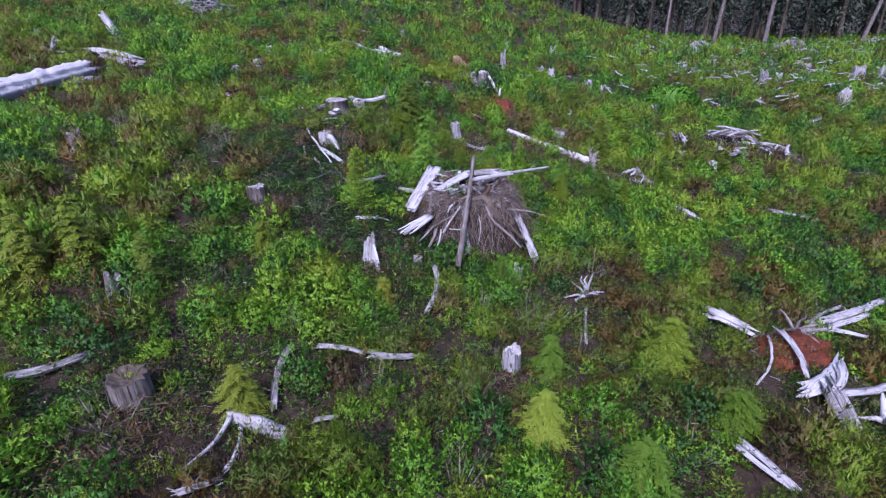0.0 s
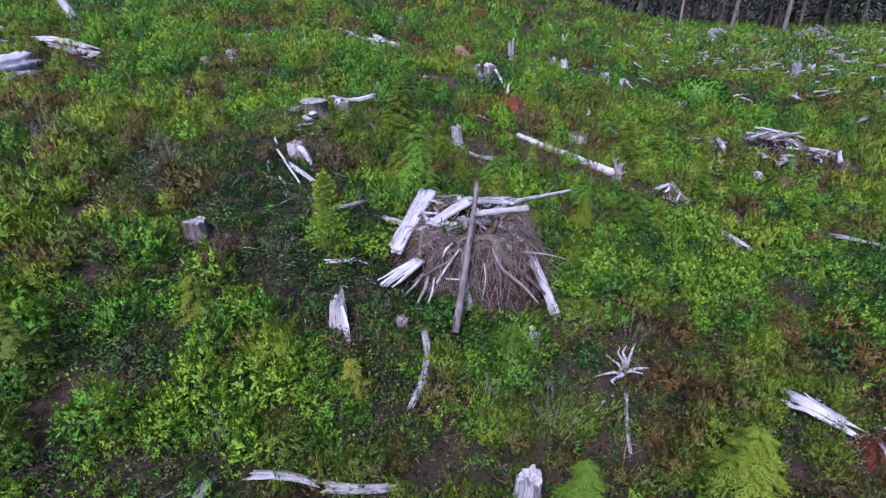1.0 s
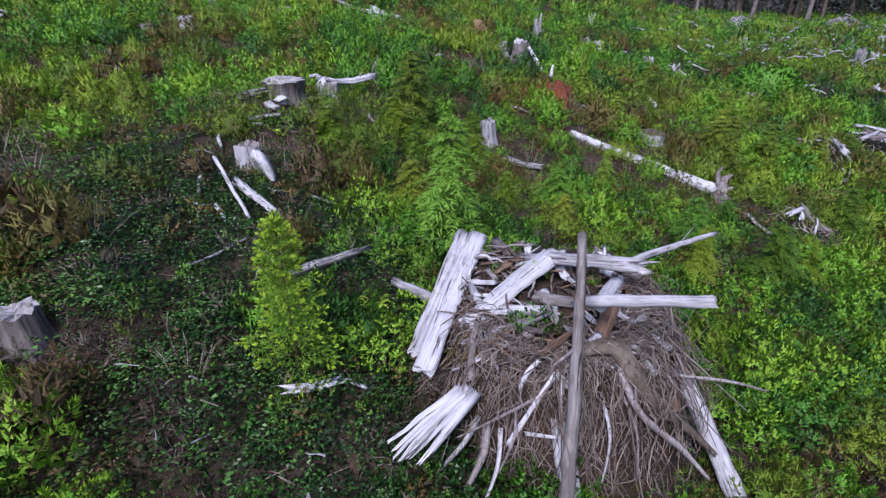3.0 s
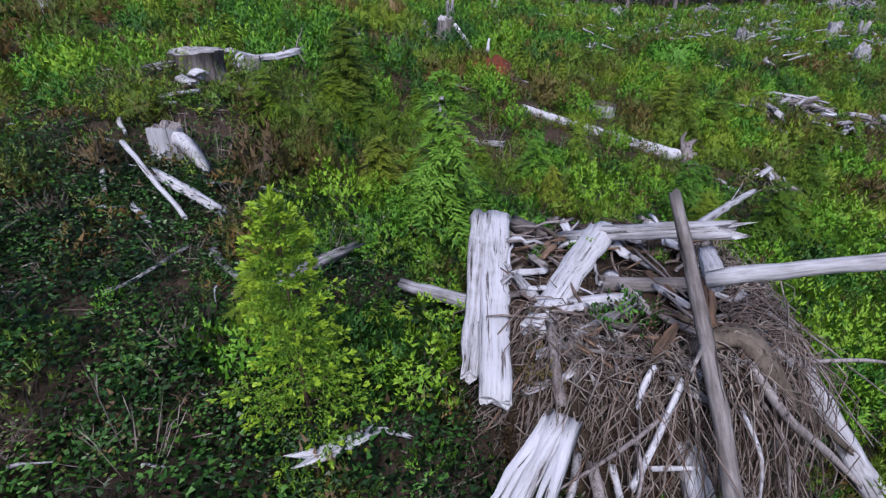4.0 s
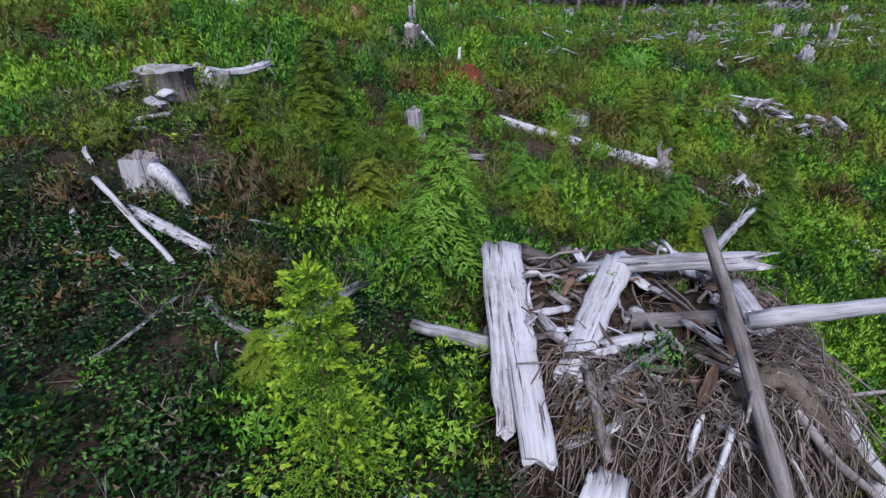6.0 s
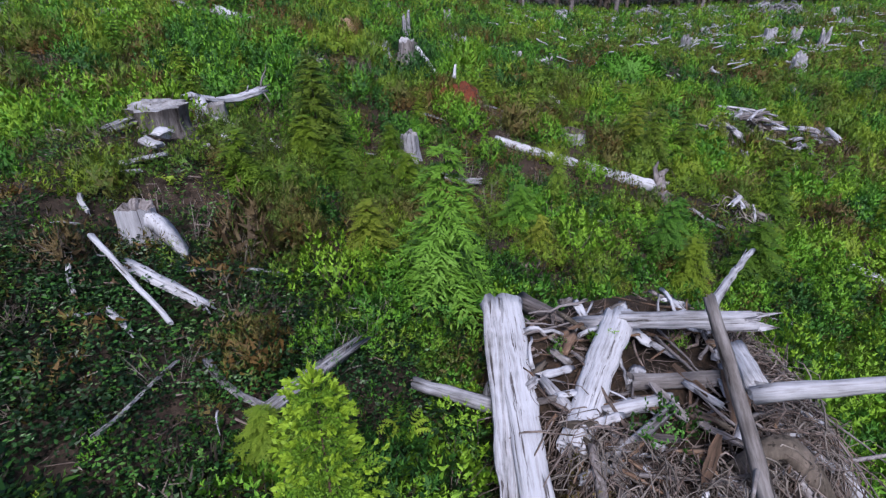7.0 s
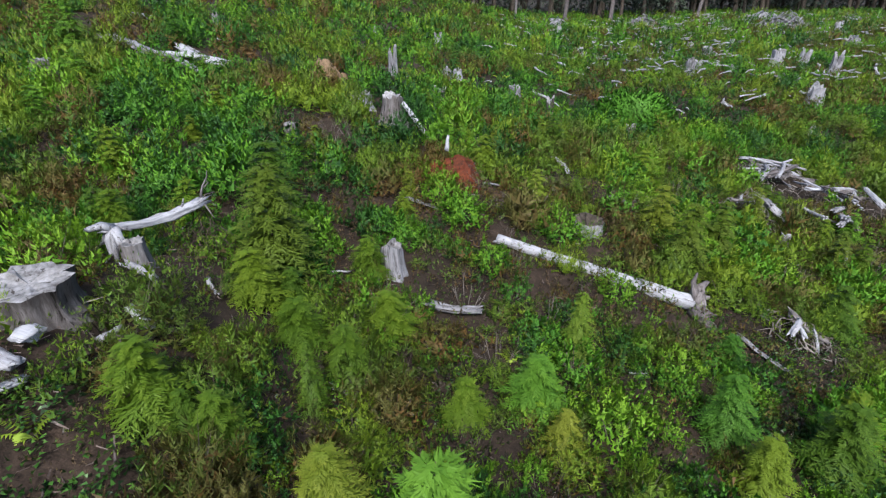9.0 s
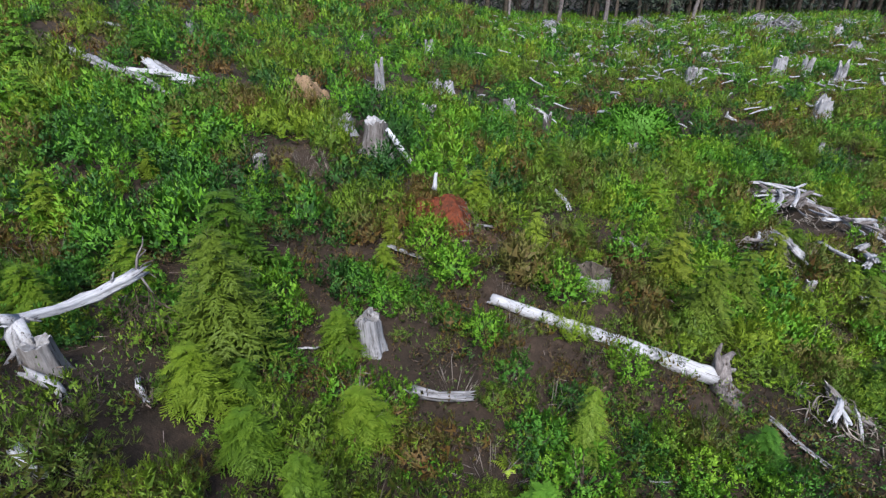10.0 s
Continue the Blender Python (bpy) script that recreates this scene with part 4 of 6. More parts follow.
def tiered_crown(seed, levels=15, width=0.30, twigs=8, size=1.0):
    """A young hemlock of unit height: arching tiers, each bough a flat drooping spray, open at the tip."""
    g = np.random.default_rng(seed)
    out, age_shades = [], []
    for k in range(levels):
        f = 0.04 + 0.9 * (k / (levels - 1)) ** 0.95
        count = 8 if f < 0.5 else 6
        turn = g.uniform(0, 6.28)
        for b in range(count):
            a = turn + 6.283 * b / count + g.normal(0, 0.25)
            reach = width * (1.02 - f) ** 0.7 * g.uniform(0.55, 1.2) + 0.018
            h, across = np.array([math.cos(a), math.sin(a), 0]), np.array([-math.sin(a), math.cos(a), 0])
            s = np.linspace(0.12, 1, twigs)
            rise = g.uniform(0.25, 0.6)
            p = np.array([0, 0, f + g.normal(0, 0.012)]) + h * (reach * s)[:, None] + np.array([0, 0, 1]) * (reach * (rise * s - 0.75 * s * s))[:, None]
            up = np.array([[0, 0, 1.0]]) + 0.35 * h + g.normal(0, 0.22, (twigs, 3))
            for sign in (-1, 1):
                ln = 0.40 * reach * (1.15 - s) + 0.02
                d = unit(across * sign * 0.8 + h * 0.8 + np.array([0, 0, -0.25]) + g.normal(0, 0.16, (twigs, 3)))
                for j in range(3):
                    q = p + d * (ln * j * 0.3)[:, None] + np.array([0, 0, -0.12]) * (ln * j * j * 0.3)[:, None]
                    out.append(flat_leaf_quads(q, d + g.normal(0, 0.3, (twigs, 3)), up + g.normal(0, 0.25, (twigs, 3)), ln * 0.62 * g.uniform(0.8, 1.2, twigs), (0.012 + 0.16 * ln) * size))
                    # lighter at the young tips; shade near the stem is put into the tone
                    age_shades.append(0.5 * s + 0.3 * j * s + 0.2 * f - 0.6)
            tip = p[-1:] + g.normal(0, 0.004, (3, 3))
            out.append(flat_leaf_quads(tip, h + g.normal(0, 0.3, (3, 3)) + [0, 0, -0.2], up[:3], np.full(3, 0.05), np.full(3, 0.014 * size)))
            age_shades.append(np.full(3, 0.5))
    for k in range(8):
        out.append(leaf_quads(np.array([[0, 0, 0.86 + 0.016 * k]]), np.array([[0.4 + g.normal(0, 0.4), g.normal(0, 0.4), 0.8]]), [0.06], [0.012], g))
        age_shades.append(np.full(1, 0.4))
    leaves, age_shade = np.concatenate(out), np.concatenate(age_shades)
    mid = leaves.mean(1)
    leaves = simple(leaves)
    dome = unit(mid * [1, 1, 0] + [0, 0, 0.12])
    own = unit(np.cross(leaves[:, 1] - leaves[:, 0], leaves[:, 2] - leaves[:, 0]))
    back = (own * dome).sum(1) < 0
    own = np.where(back[:, None], -own, own)
    return np.where(back[:, None, None], leaves[:, ::-1], leaves), unit(0.5 * dome + 0.5 * own), age_shade


SAPLINGS = [
    # x, y, height, width, needles
    (-0.55, 18.3, 2.6, 1.7, "blue"), (-1.5, 25.2, 2.4, 1.9, "gold"), (3.4, 22.35, 1.4, 0.75, "fresh"), (7.47, 24.39, 1.9, 1.4, "gold"), (-3.79, 7.26, 1.1, 1.04, "gold"),
    (-6.84, 10.58, 1.5, 0.95, "gold"), (-8.51, 10.92, 1.9, 1.2, "dark"), (-9.22, 10.2, 1.6, 1.3, "gold"), (-4.7, 12.41, 1.0, 0.9, "gold"), (3.27, 6.07, 1.4, 1.5, "fresh"),
    (-1.39, 27.57, 1.9, 1.9, "dark"), (-2.91, 15.9, 0.7, 0.7, "dark"), (1.82, 7.33, 1.3, 1.2, "fresh"), (5.23, 9.83, 1.5, 1.4, "dark"), (-1.27, 21.4, 1.3, 0.5, "dark"),
    (5.16, 27.46, 1.1, 0.9, "fresh"), (11.52, 26.35, 1.3, 1.0, "gold"), (14.41, 30.55, 1.3, 1.15, "dark"), (1.52, 12.2, 1.2, 0.77, "dark"),
    (0.2, 23.29, 1.0, 1.2, "dark"), (-1.3, 23.04, 0.9, 1.1, "dark"), (-1.52, 11.16, 0.8, 0.7, "gold"), (5.83, 7.78, 1.1, 1.2, "dark"), (7.49, 49.1, 1.6, 0.9, "blue"),
    (9.42, 45.78, 1.8, 0.9, "blue"), (-4.25, 41.97, 1.5, 1.3, "blue"), (-7.08, 38.38, 2.2, 1.6, "blue"), (-8.35, 41.05, 1.9, 1.4, "blue"), (4.79, 20.22, 1.4, 1.0, "blue"),
    (6.18, 19.3, 1.6, 1.4, "dark"), (4.6, 19.27, 1.2, 1.0, "dark"), (1.97, 20.31, 0.9, 0.7, "gold"), (8.9, 24.9, 1.6, 1.2, "gold"), (7.9, 25.9, 1.5, 1.3, "gold"),
    (12.3, 24.2, 1.2, 1.1, "gold"), (-2.3, 20.6, 1.0, 0.9, "dark"), (0.8, 21.1, 0.9, 0.8, "dark"), (-1.9, 23.9, 1.1, 1.2, "dark"), (2.3, 9.2, 1.2, 1.0, "fresh"),
]


def build_saplings():
    needles = {"blue": needle_blue, "dark": needle_dark, "fresh": needle_fresh, "gold": needle_gold}
    said = {"blue": "blue-green", "dark": "olive green", "fresh": "fresh yellow-green", "gold": "golden green"}
    trunk = tube_mesh("trunk", [(0, 0, -0.03), (0, 0, 0.4), (0.005, 0, 0.97)], [0.009, 0.006, 0.0015], bark_dark, 6, 1, 0.05)
    crowns = [tiered_crown(700 + k, 10, 0.30, 8, 0.75) for k in range(3)]
    made = {key: [crown_mesh("crown", c, m) for c in crowns] for key, m in needles.items()}
    near = [tiered_crown(710 + k, 13, 0.30, 10, 0.56) for k in range(3)]
    made_near = {key: [crown_mesh("crown", c, m) for c in near] for key, m in needles.items()}
    g = np.random.default_rng(9)
    for k, (x, y, h, w, key) in enumerate(SAPLINGS):
        thing = new("hemlock_sapling", None)
        thing.matrix_world = pose(x, y, gz(x, y) - 0.02, 0, 0, g.uniform(0, 360)) @ Matrix.Diagonal((w * 1.75, w * 1.75, h * 0.95, 1))
        part("trunk", trunk, None, thing)
        part("crown", made_near[key][k % 3] if abs(x - 1) < 6.5 and y < 26.5 else made[key][k % 3], None, thing)
        tagged(thing, "young %s hemlock with feathery drooping sprays" % said[key], "sapling", "young conifers")
    more = spots(0.16, 19.5, 36, 26, 720, lambda x, y: open_ground(x, y) * np.clip(1 - bare(x, y), 0, 1), 0.6, 1.3)
    for k, (x, y, h) in enumerate(more):
        key = ("dark", "gold", "dark", "dark", "blue", "dark")[k % 6]
        thing = new("hemlock_sapling", None)
        w = h * g.uniform(0.8, 1.1)
        thing.matrix_world = pose(x, y, gz(x, y) - 0.02, 0, 0, g.uniform(0, 360)) @ Matrix.Diagonal((w * 1.75, w * 1.75, h, 1))
        part("trunk", trunk, None, thing)
        part("crown", made_near[key][k % 3] if abs(x - 1) < 6.5 and y < 26.5 else made[key][k % 3], None, thing)
        tagged(thing, "young %s hemlock with feathery drooping sprays" % said[key], "sapling", "young conifers")
    old, fresh, wood = spruce_crown(730)
    thing = new("spruce_sapling", None)
    x, y = -2.42, 14.75
    thing.matrix_world = pose(x, y, gz(x, y) - 0.02, 0, -2, 40) @ Matrix.Scale(2.2, 4)
    bm = bmesh.new()
    bm.from_mesh(trunk)
    bm.from_mesh(quick_mesh("boughs", *whole(wood), brown_wood))
    part("trunk", bm, brown_wood, thing)
    part("needles", quick_mesh("needles", *whole(old), needle_spruce), None, thing)
    part("new_growth", quick_mesh("new_growth", *whole(fresh), new_shoot), None, thing, "pale lime-green new growth")
    tagged(thing, "young spruce with lime-green new shoots beside the slash heap", "sapling", "young conifers")
    # a broad green bush on the far slope
    g = np.random.default_rng(33)
    n = 5200
    a, q = g.uniform(0, 2 * np.pi, n), np.sqrt(g.uniform(0.25, 1, n))
    t = g.uniform(0, 1, n) ** 0.7
    p = np.stack([np.cos(a) * q * np.sqrt(1 - t * t * 0.9) * 2.3, np.sin(a) * q * np.sqrt(1 - t * t * 0.9) * 2.0, 0.2 + t * q * 1.9], 1)
    d = p * [0.6, 0.6, 0.5] + g.normal(0, 0.5, (n, 3))
    bush = new("broadleaf_bush", None)
    bush.matrix_world = pose(16.4, 38.6, gz(16.4, 38.6) - 0.1)
    part("leaves", crown_mesh("leaves", leaf_quads(p, d, g.uniform(0.13, 0.24, n), g.uniform(0.07, 0.11, n), g), bush_leaf), None, bush)
    part("twiggy_base", quick_mesh("twiggy_base", *whole(leaf_quads(np.zeros((20, 3)), g.normal(0, 0.6, (20, 3)) + [0, 0, 1], g.uniform(0.8, 1.4, 20), np.full(20, 0.04), g)), twig_wood), None, bush)
    tagged(bush, "broad rounded bright green bush on the far slope", "bush")


build_plants()
build_litter()
build_chips()
build_shrubs()


# ---- wood: logs, stumps, sticks ----
def tube_mesh(name, pts, radii, material, sides=7, seed=0, groove=0.12, jag=0.0, smooth=True, torn=0.0):
    """A tapered, fluted limb through pts. Ends may be splintered by jag metres."""
    g = np.random.default_rng(seed)
    pts, radii = np.asarray(pts, float), np.asarray(radii, float)
    n = len(pts)
    tang = unit(np.gradient(pts, axis=0))
    ref = np.array([0, 0, 1.0]) if abs(tang[0, 2]) < 0.9 else np.array([1.0, 0, 0])
    a = np.linspace(0, 2 * np.pi, sides, endpoint=False)
    ph = g.uniform(0, 6.28, 8)
    flute = 1 + groove * (0.6 * np.cos(2 * a + ph[0]) + 0.5 * np.cos(3 * a + ph[1]) + 0.4 * np.cos(5 * a + ph[2]))[None] + 0.3 * groove * g.uniform(-1, 1, (n, sides)) + 0.25 * groove * g.uniform(-1, 1, sides)[None]
    ends = (0.5 * np.cos(a[None] + ph[3:5, None]) + 0.4 * np.cos(3 * a[None] + ph[5:7, None]) + g.uniform(-0.5, 0.4, (2, sides))) * jag
    if torn:
        ridge = g.normal(0, 0.16, sides)
        flute = flute + ridge[None] + g.normal(0, 0.07, (n, sides))
        ends = ends + torn * g.uniform(-0.25, 1, (2, sides)) ** 3
    verts = []
    for k in range(n):
        u = unit(np.cross(tang[k], ref))
        v = np.cross(tang[k], u)
        ring = pts[k] + (np.cos(a)[:, None] * u + np.sin(a)[:, None] * v) * (radii[k] * flute[k])[:, None]
        if k == 0:
            ring = ring - tang[k] * ends[0][:, None]
        if k == n - 1:
            ring = ring + tang[k] * ends[1][:, None]
        verts.append(ring)
    verts = np.concatenate(verts)
    i = (np.arange(n - 1)[:, None] * sides + np.arange(sides)[None])
    j = (np.arange(n - 1)[:, None] * sides + (np.arange(sides)[None] + 1) % sides)
    faces = np.stack([i, j, j + sides, i + sides], -1).reshape(-1, 4)
    caps = []
    verts = np.concatenate([verts, [verts[:sides].mean(0) + tang[0] * jag * 0.5], [verts[-sides:].mean(0) - tang[-1] * jag * 0.5]])
    c0, c1 = n * sides, n * sides + 1
    for s in range(sides):
        caps.append((c0, (s + 1) % sides, s, c0))
        caps.append((c1, (n - 1) * sides + s, (n - 1) * sides + (s + 1) % sides, c1))
    me = bpy.data.meshes.new(name)
    me.from_pydata([tuple(v) for v in verts], [], [tuple(f) for f in faces] + [tuple(c[:3]) for c in caps])
    me.polygons.foreach_set("use_smooth", np.array([smooth] * len(faces) + [False] * len(caps)))
    me.materials.append(material)
    return me


def frame_along(p, q):
    """The pose at p with z towards q, and the length."""
    d = Vector(q) - Vector(p)
    return Matrix.Translation(p) @ d.to_track_quat("Z", "Y").to_matrix().to_4x4(), d.length


def log(name, p, q, r0, r1, material, label, category="log", seed=1, sides=14, bend=0.03, jag=0.06, groove=0.14, stubs=0, group="", flat=0.0, splinters=0):
    """A weathered log from p to q, its own grain along its length; stubs are broken branches."""
    g = np.random.default_rng(seed)
    m, length = frame_along(p, q)
    n = max(5, int(length / 0.16))
    s = np.linspace(0, 1, n)
    off = bend * length
    b = g.uniform(-1, 1, 2) * off
    pts = np.stack([b[0] * np.sin(np.pi * s) + g.normal(0, 0.006, n), b[1] * np.sin(np.pi * s) + g.normal(0, 0.006, n), s * length], 1)
    rad = (r0 + (r1 - r0) * s) * (1 + g.normal(0, 0.035, n))
    ob = new(name, tube_mesh(name, pts, rad, material, sides if not splinters else 20, seed, groove, jag, torn=splinters * 0.35 * (r0 + r1)))
    ob.matrix_world = m @ Matrix.Diagonal((1 + flat * 0.4, 1 - flat, 1, 1))
    for k in range(stubs):
        f, a = g.uniform(0.1, 0.95), g.uniform(0, 2 * np.pi)
        at = pts[int(f * (n - 1))]
        way = np.array([math.cos(a), math.sin(a), g.uniform(0.2, 0.9)])
        ln = g.uniform(0.1, 0.35)
        part("branch_stub", tube_mesh("branch_stub", [at, at + way * ln * 0.5, at + way * ln], [r1 * 0.35, r1 * 0.26, r1 * 0.12], material, 5, seed + k, 0.1, 0.02), material, ob)
    return tagged(ob, label, category, group)


def stick_points(p, q, g, kinks=5, bow=0.08):
    p, q = np.asarray(p, float), np.asarray(q, float)
    s = np.linspace(0, 1, kinks)
    ln = np.linalg.norm(q - p)
    b = g.normal(0, bow * ln, 3)
    return p + (q - p) * s[:, None] + np.sin(np.pi * s)[:, None] * b + g.normal(0, 0.012 * ln, (kinks, 3)) * np.sin(np.pi * s)[:, None]


def ground_point(x, y, up):
    return (x, y, gz(x, y) + up)


def stump(x, y, r, h, seed, label, material=None, jagged=0.0, roots=5, top=None, tilt=0.0, over=0.0, spread=1.0, hollow=0.0):
    """A cut or broken stump: fluted body with root flare, and its cut face."""
    material = material or silver_wood
    g = np.random.default_rng(seed)
    base = gz(x, y)
    empty = new("stump", None)
    empty.matrix_world = pose(x, y, base, g.normal(0, 3) + tilt, g.normal(0, 3), g.uniform(0, 360))
    n, rings = 28, 8
    a = np.linspace(0, 2 * np.pi, n, endpoint=False)
    ph = g.uniform(0, 2 * np.pi, 4)
    lobes = np.cos(roots * a + ph[0]) * 0.5 + 0.5
    flute = 0.08 * np.cos(9 * a + ph[1]) + 0.06 * np.cos(13 * a + ph[2]) + g.normal(0, 0.025, n)
    rag = jagged * h * (0.5 * np.cos(2 * a + ph[3]) + g.uniform(-0.6, 0.5, n))
    verts = []
    for k in range(rings):
        f = k / (rings - 1)
        flare = spread * (0.55 * (1 - f) ** 3 * lobes + 0.15 * (1 - f) ** 2)
        rad = r * (0.92 + flare + flute) * (1 - over * math.sin(math.pi * (0.1 + 0.9 * (1 - f))) ** 2 * (f < 1))
        z = -0.2 + f * (h + 0.2) + rag * f ** 2
        verts.append(np.stack([rad * np.cos(a), rad * np.sin(a), z], 1))
    rim = verts[-1]
    inner = rim * [0.93, 0.93, 1] + [0, 0, 0.004]
    verts = np.concatenate(verts)
    i = np.arange(rings - 1)[:, None] * n + np.arange(n)[None]
    j = np.arange(rings - 1)[:, None] * n + (np.arange(n)[None] + 1) % n
    part("body", quick_mesh("body", verts, np.stack([i, j, j + n, i + n], -1).reshape(-1, 4), material, True), material, empty)
    mid = inner * [0.5, 0.5, 1] + np.stack([np.zeros(n), np.zeros(n), g.normal(-0.02, 0.012, n) * (1 + 3 * jagged) - hollow], 1)
    cen = mid.mean(0, keepdims=True) - [[0, 0, 0.02 + 0.3 * jagged * h]]
    tv = np.concatenate([rim - [0, 0, 0.002], inner, mid, cen])
    tf = [(s, (s + 1) % n, n + (s + 1) % n, n + s) for s in range(n)] + [(n + s, n + (s + 1) % n, 2 * n + (s + 1) % n, 2 * n + s) for s in range(n)]
    me = bpy.data.meshes.new("cut_face")
    me.from_pydata([tuple(v) for v in tv], [], tf + [(2 * n + s, 2 * n + (s + 1) % n, 3 * n) for s in range(n)])
    me.materials.append(top or cut_wood)
    part("cut_face", me, top or cut_wood, empty)
    return tagged(empty, label, "stump", "stumps on the clearing")


def build_wood():
    for k, (x, y, r, h, jag) in enumerate(STUMPS):
        stump(x, y, r * (0.8 if y > 44 else 1), h * (0.8 if y > 44 else 1), 300 + k, "weathered silver-grey stump among the shrubs" if jag < 0.25 else "splintered grey stump among the shrubs", silver_wood if k % 3 == 0 or y > 40 else bark_grey, jag)
    for k, (x, y, x2, y2, r) in enumerate(LOGS):
        log("fallen_log" if r > 0.05 else "fallen_branch", ground_point(x, y, r * 0.9 + 0.08), ground_point(x2, y2, r * 0.9 + 0.08), r * 1.05, r * 0.85, silver_wood if k % 4 else white_wood,
            "bleached broken log lying among the shrubs" if r > 0.05 else "bleached broken branch lying on the litter", "log" if r > 0.05 else "branch", 500 + k, 10, 0.07, r * 0.9, 0.24, 0, "fallen wood on the clearing", 0.25, 5)


build_wood()


build_saplings()


# ---- the heap of slash ----
def heap_z(x, y):
    """The top of the heap's packed core."""
    x, y = np.asarray(x, float), np.asarray(y, float)
    g = ground_z(x, y)
    d = ((np.abs(x - 0.85) / 1.6) ** 3 + (np.abs(y - 15.6) / 1.7) ** 3) ** (1 / 3)
    s = np.clip((1.12 - d) / 0.35, 0, 1)
    s = s * s * (3 - 2 * s)
    return g + (np.maximum(0.92 + 0.12 * (y - 14.4), g) - g) * s


def limb(name, pts, radii, material, label, category="branch", seed=1, sides=9, group="", jag=0.03, groove=0.14):
    """A crooked limb or root through pts, smoothed between them."""
    pts = np.asarray(pts, float)
    t = np.linspace(0, len(pts) - 1, 5 * (len(pts) - 1) + 1)
    i = np.clip(t.astype(int), 0, len(pts) - 2)
    f = (t - i)[:, None]
    prev, nxt = pts[np.maximum(i - 1, 0)], pts[np.minimum(i + 2, len(pts) - 1)]
    a, b = pts[i], pts[i + 1]
    line = 0.5 * (2 * a + (b - prev) * f + (2 * prev - 5 * a + 4 * b - nxt) * f**2 + (3 * a - prev - 3 * b + nxt) * f**3)
    rad = np.interp(t, np.arange(len(pts)), radii)
    ob = new(name, tube_mesh(name, line - pts[0], rad, material, sides, seed, groove, jag))
    ob.location = pts[0]
    return tagged(ob, label, category, group)


def plank(p, q, width, thick, material, label, seed):
    """A torn slab of bark or wood."""
    g = np.random.default_rng(seed)
    m, length = frame_along(p, q)
    n = 7
    bm = bmesh.new()
    rows = []
    for k in range(n):
        z = length * k / (n - 1)
        w = width / 2 * (1 - 0.5 * abs(2 * k / (n - 1) - 1) ** 3) * g.uniform(0.85, 1.12)
        rows.append([bm.verts.new((sx * w, sy * thick / 2 + 0.25 * thick * abs(sx), z + g.normal(0, 0.01))) for sx, sy in ((-1, -1), (0, -1.5), (1, -1), (1, 1), (0, 0.5), (-1, 1))])
    for a, b in zip(rows, rows[1:]):
        for k in range(6):
            bm.faces.new((a[k], a[(k + 1) % 6], b[(k + 1) % 6], b[k]))
    bm.faces.new(rows[0][::-1])
    bm.faces.new(rows[-1])
    me = bpy.data.meshes.new("bark_slab")
    bm.to_mesh(me)
    bm.free()
    me.materials.append(material)
    ob = new("bark_slab", me)
    ob.matrix_world = m
    return tagged(ob, label, "bark", "slabs of bark on the heap")


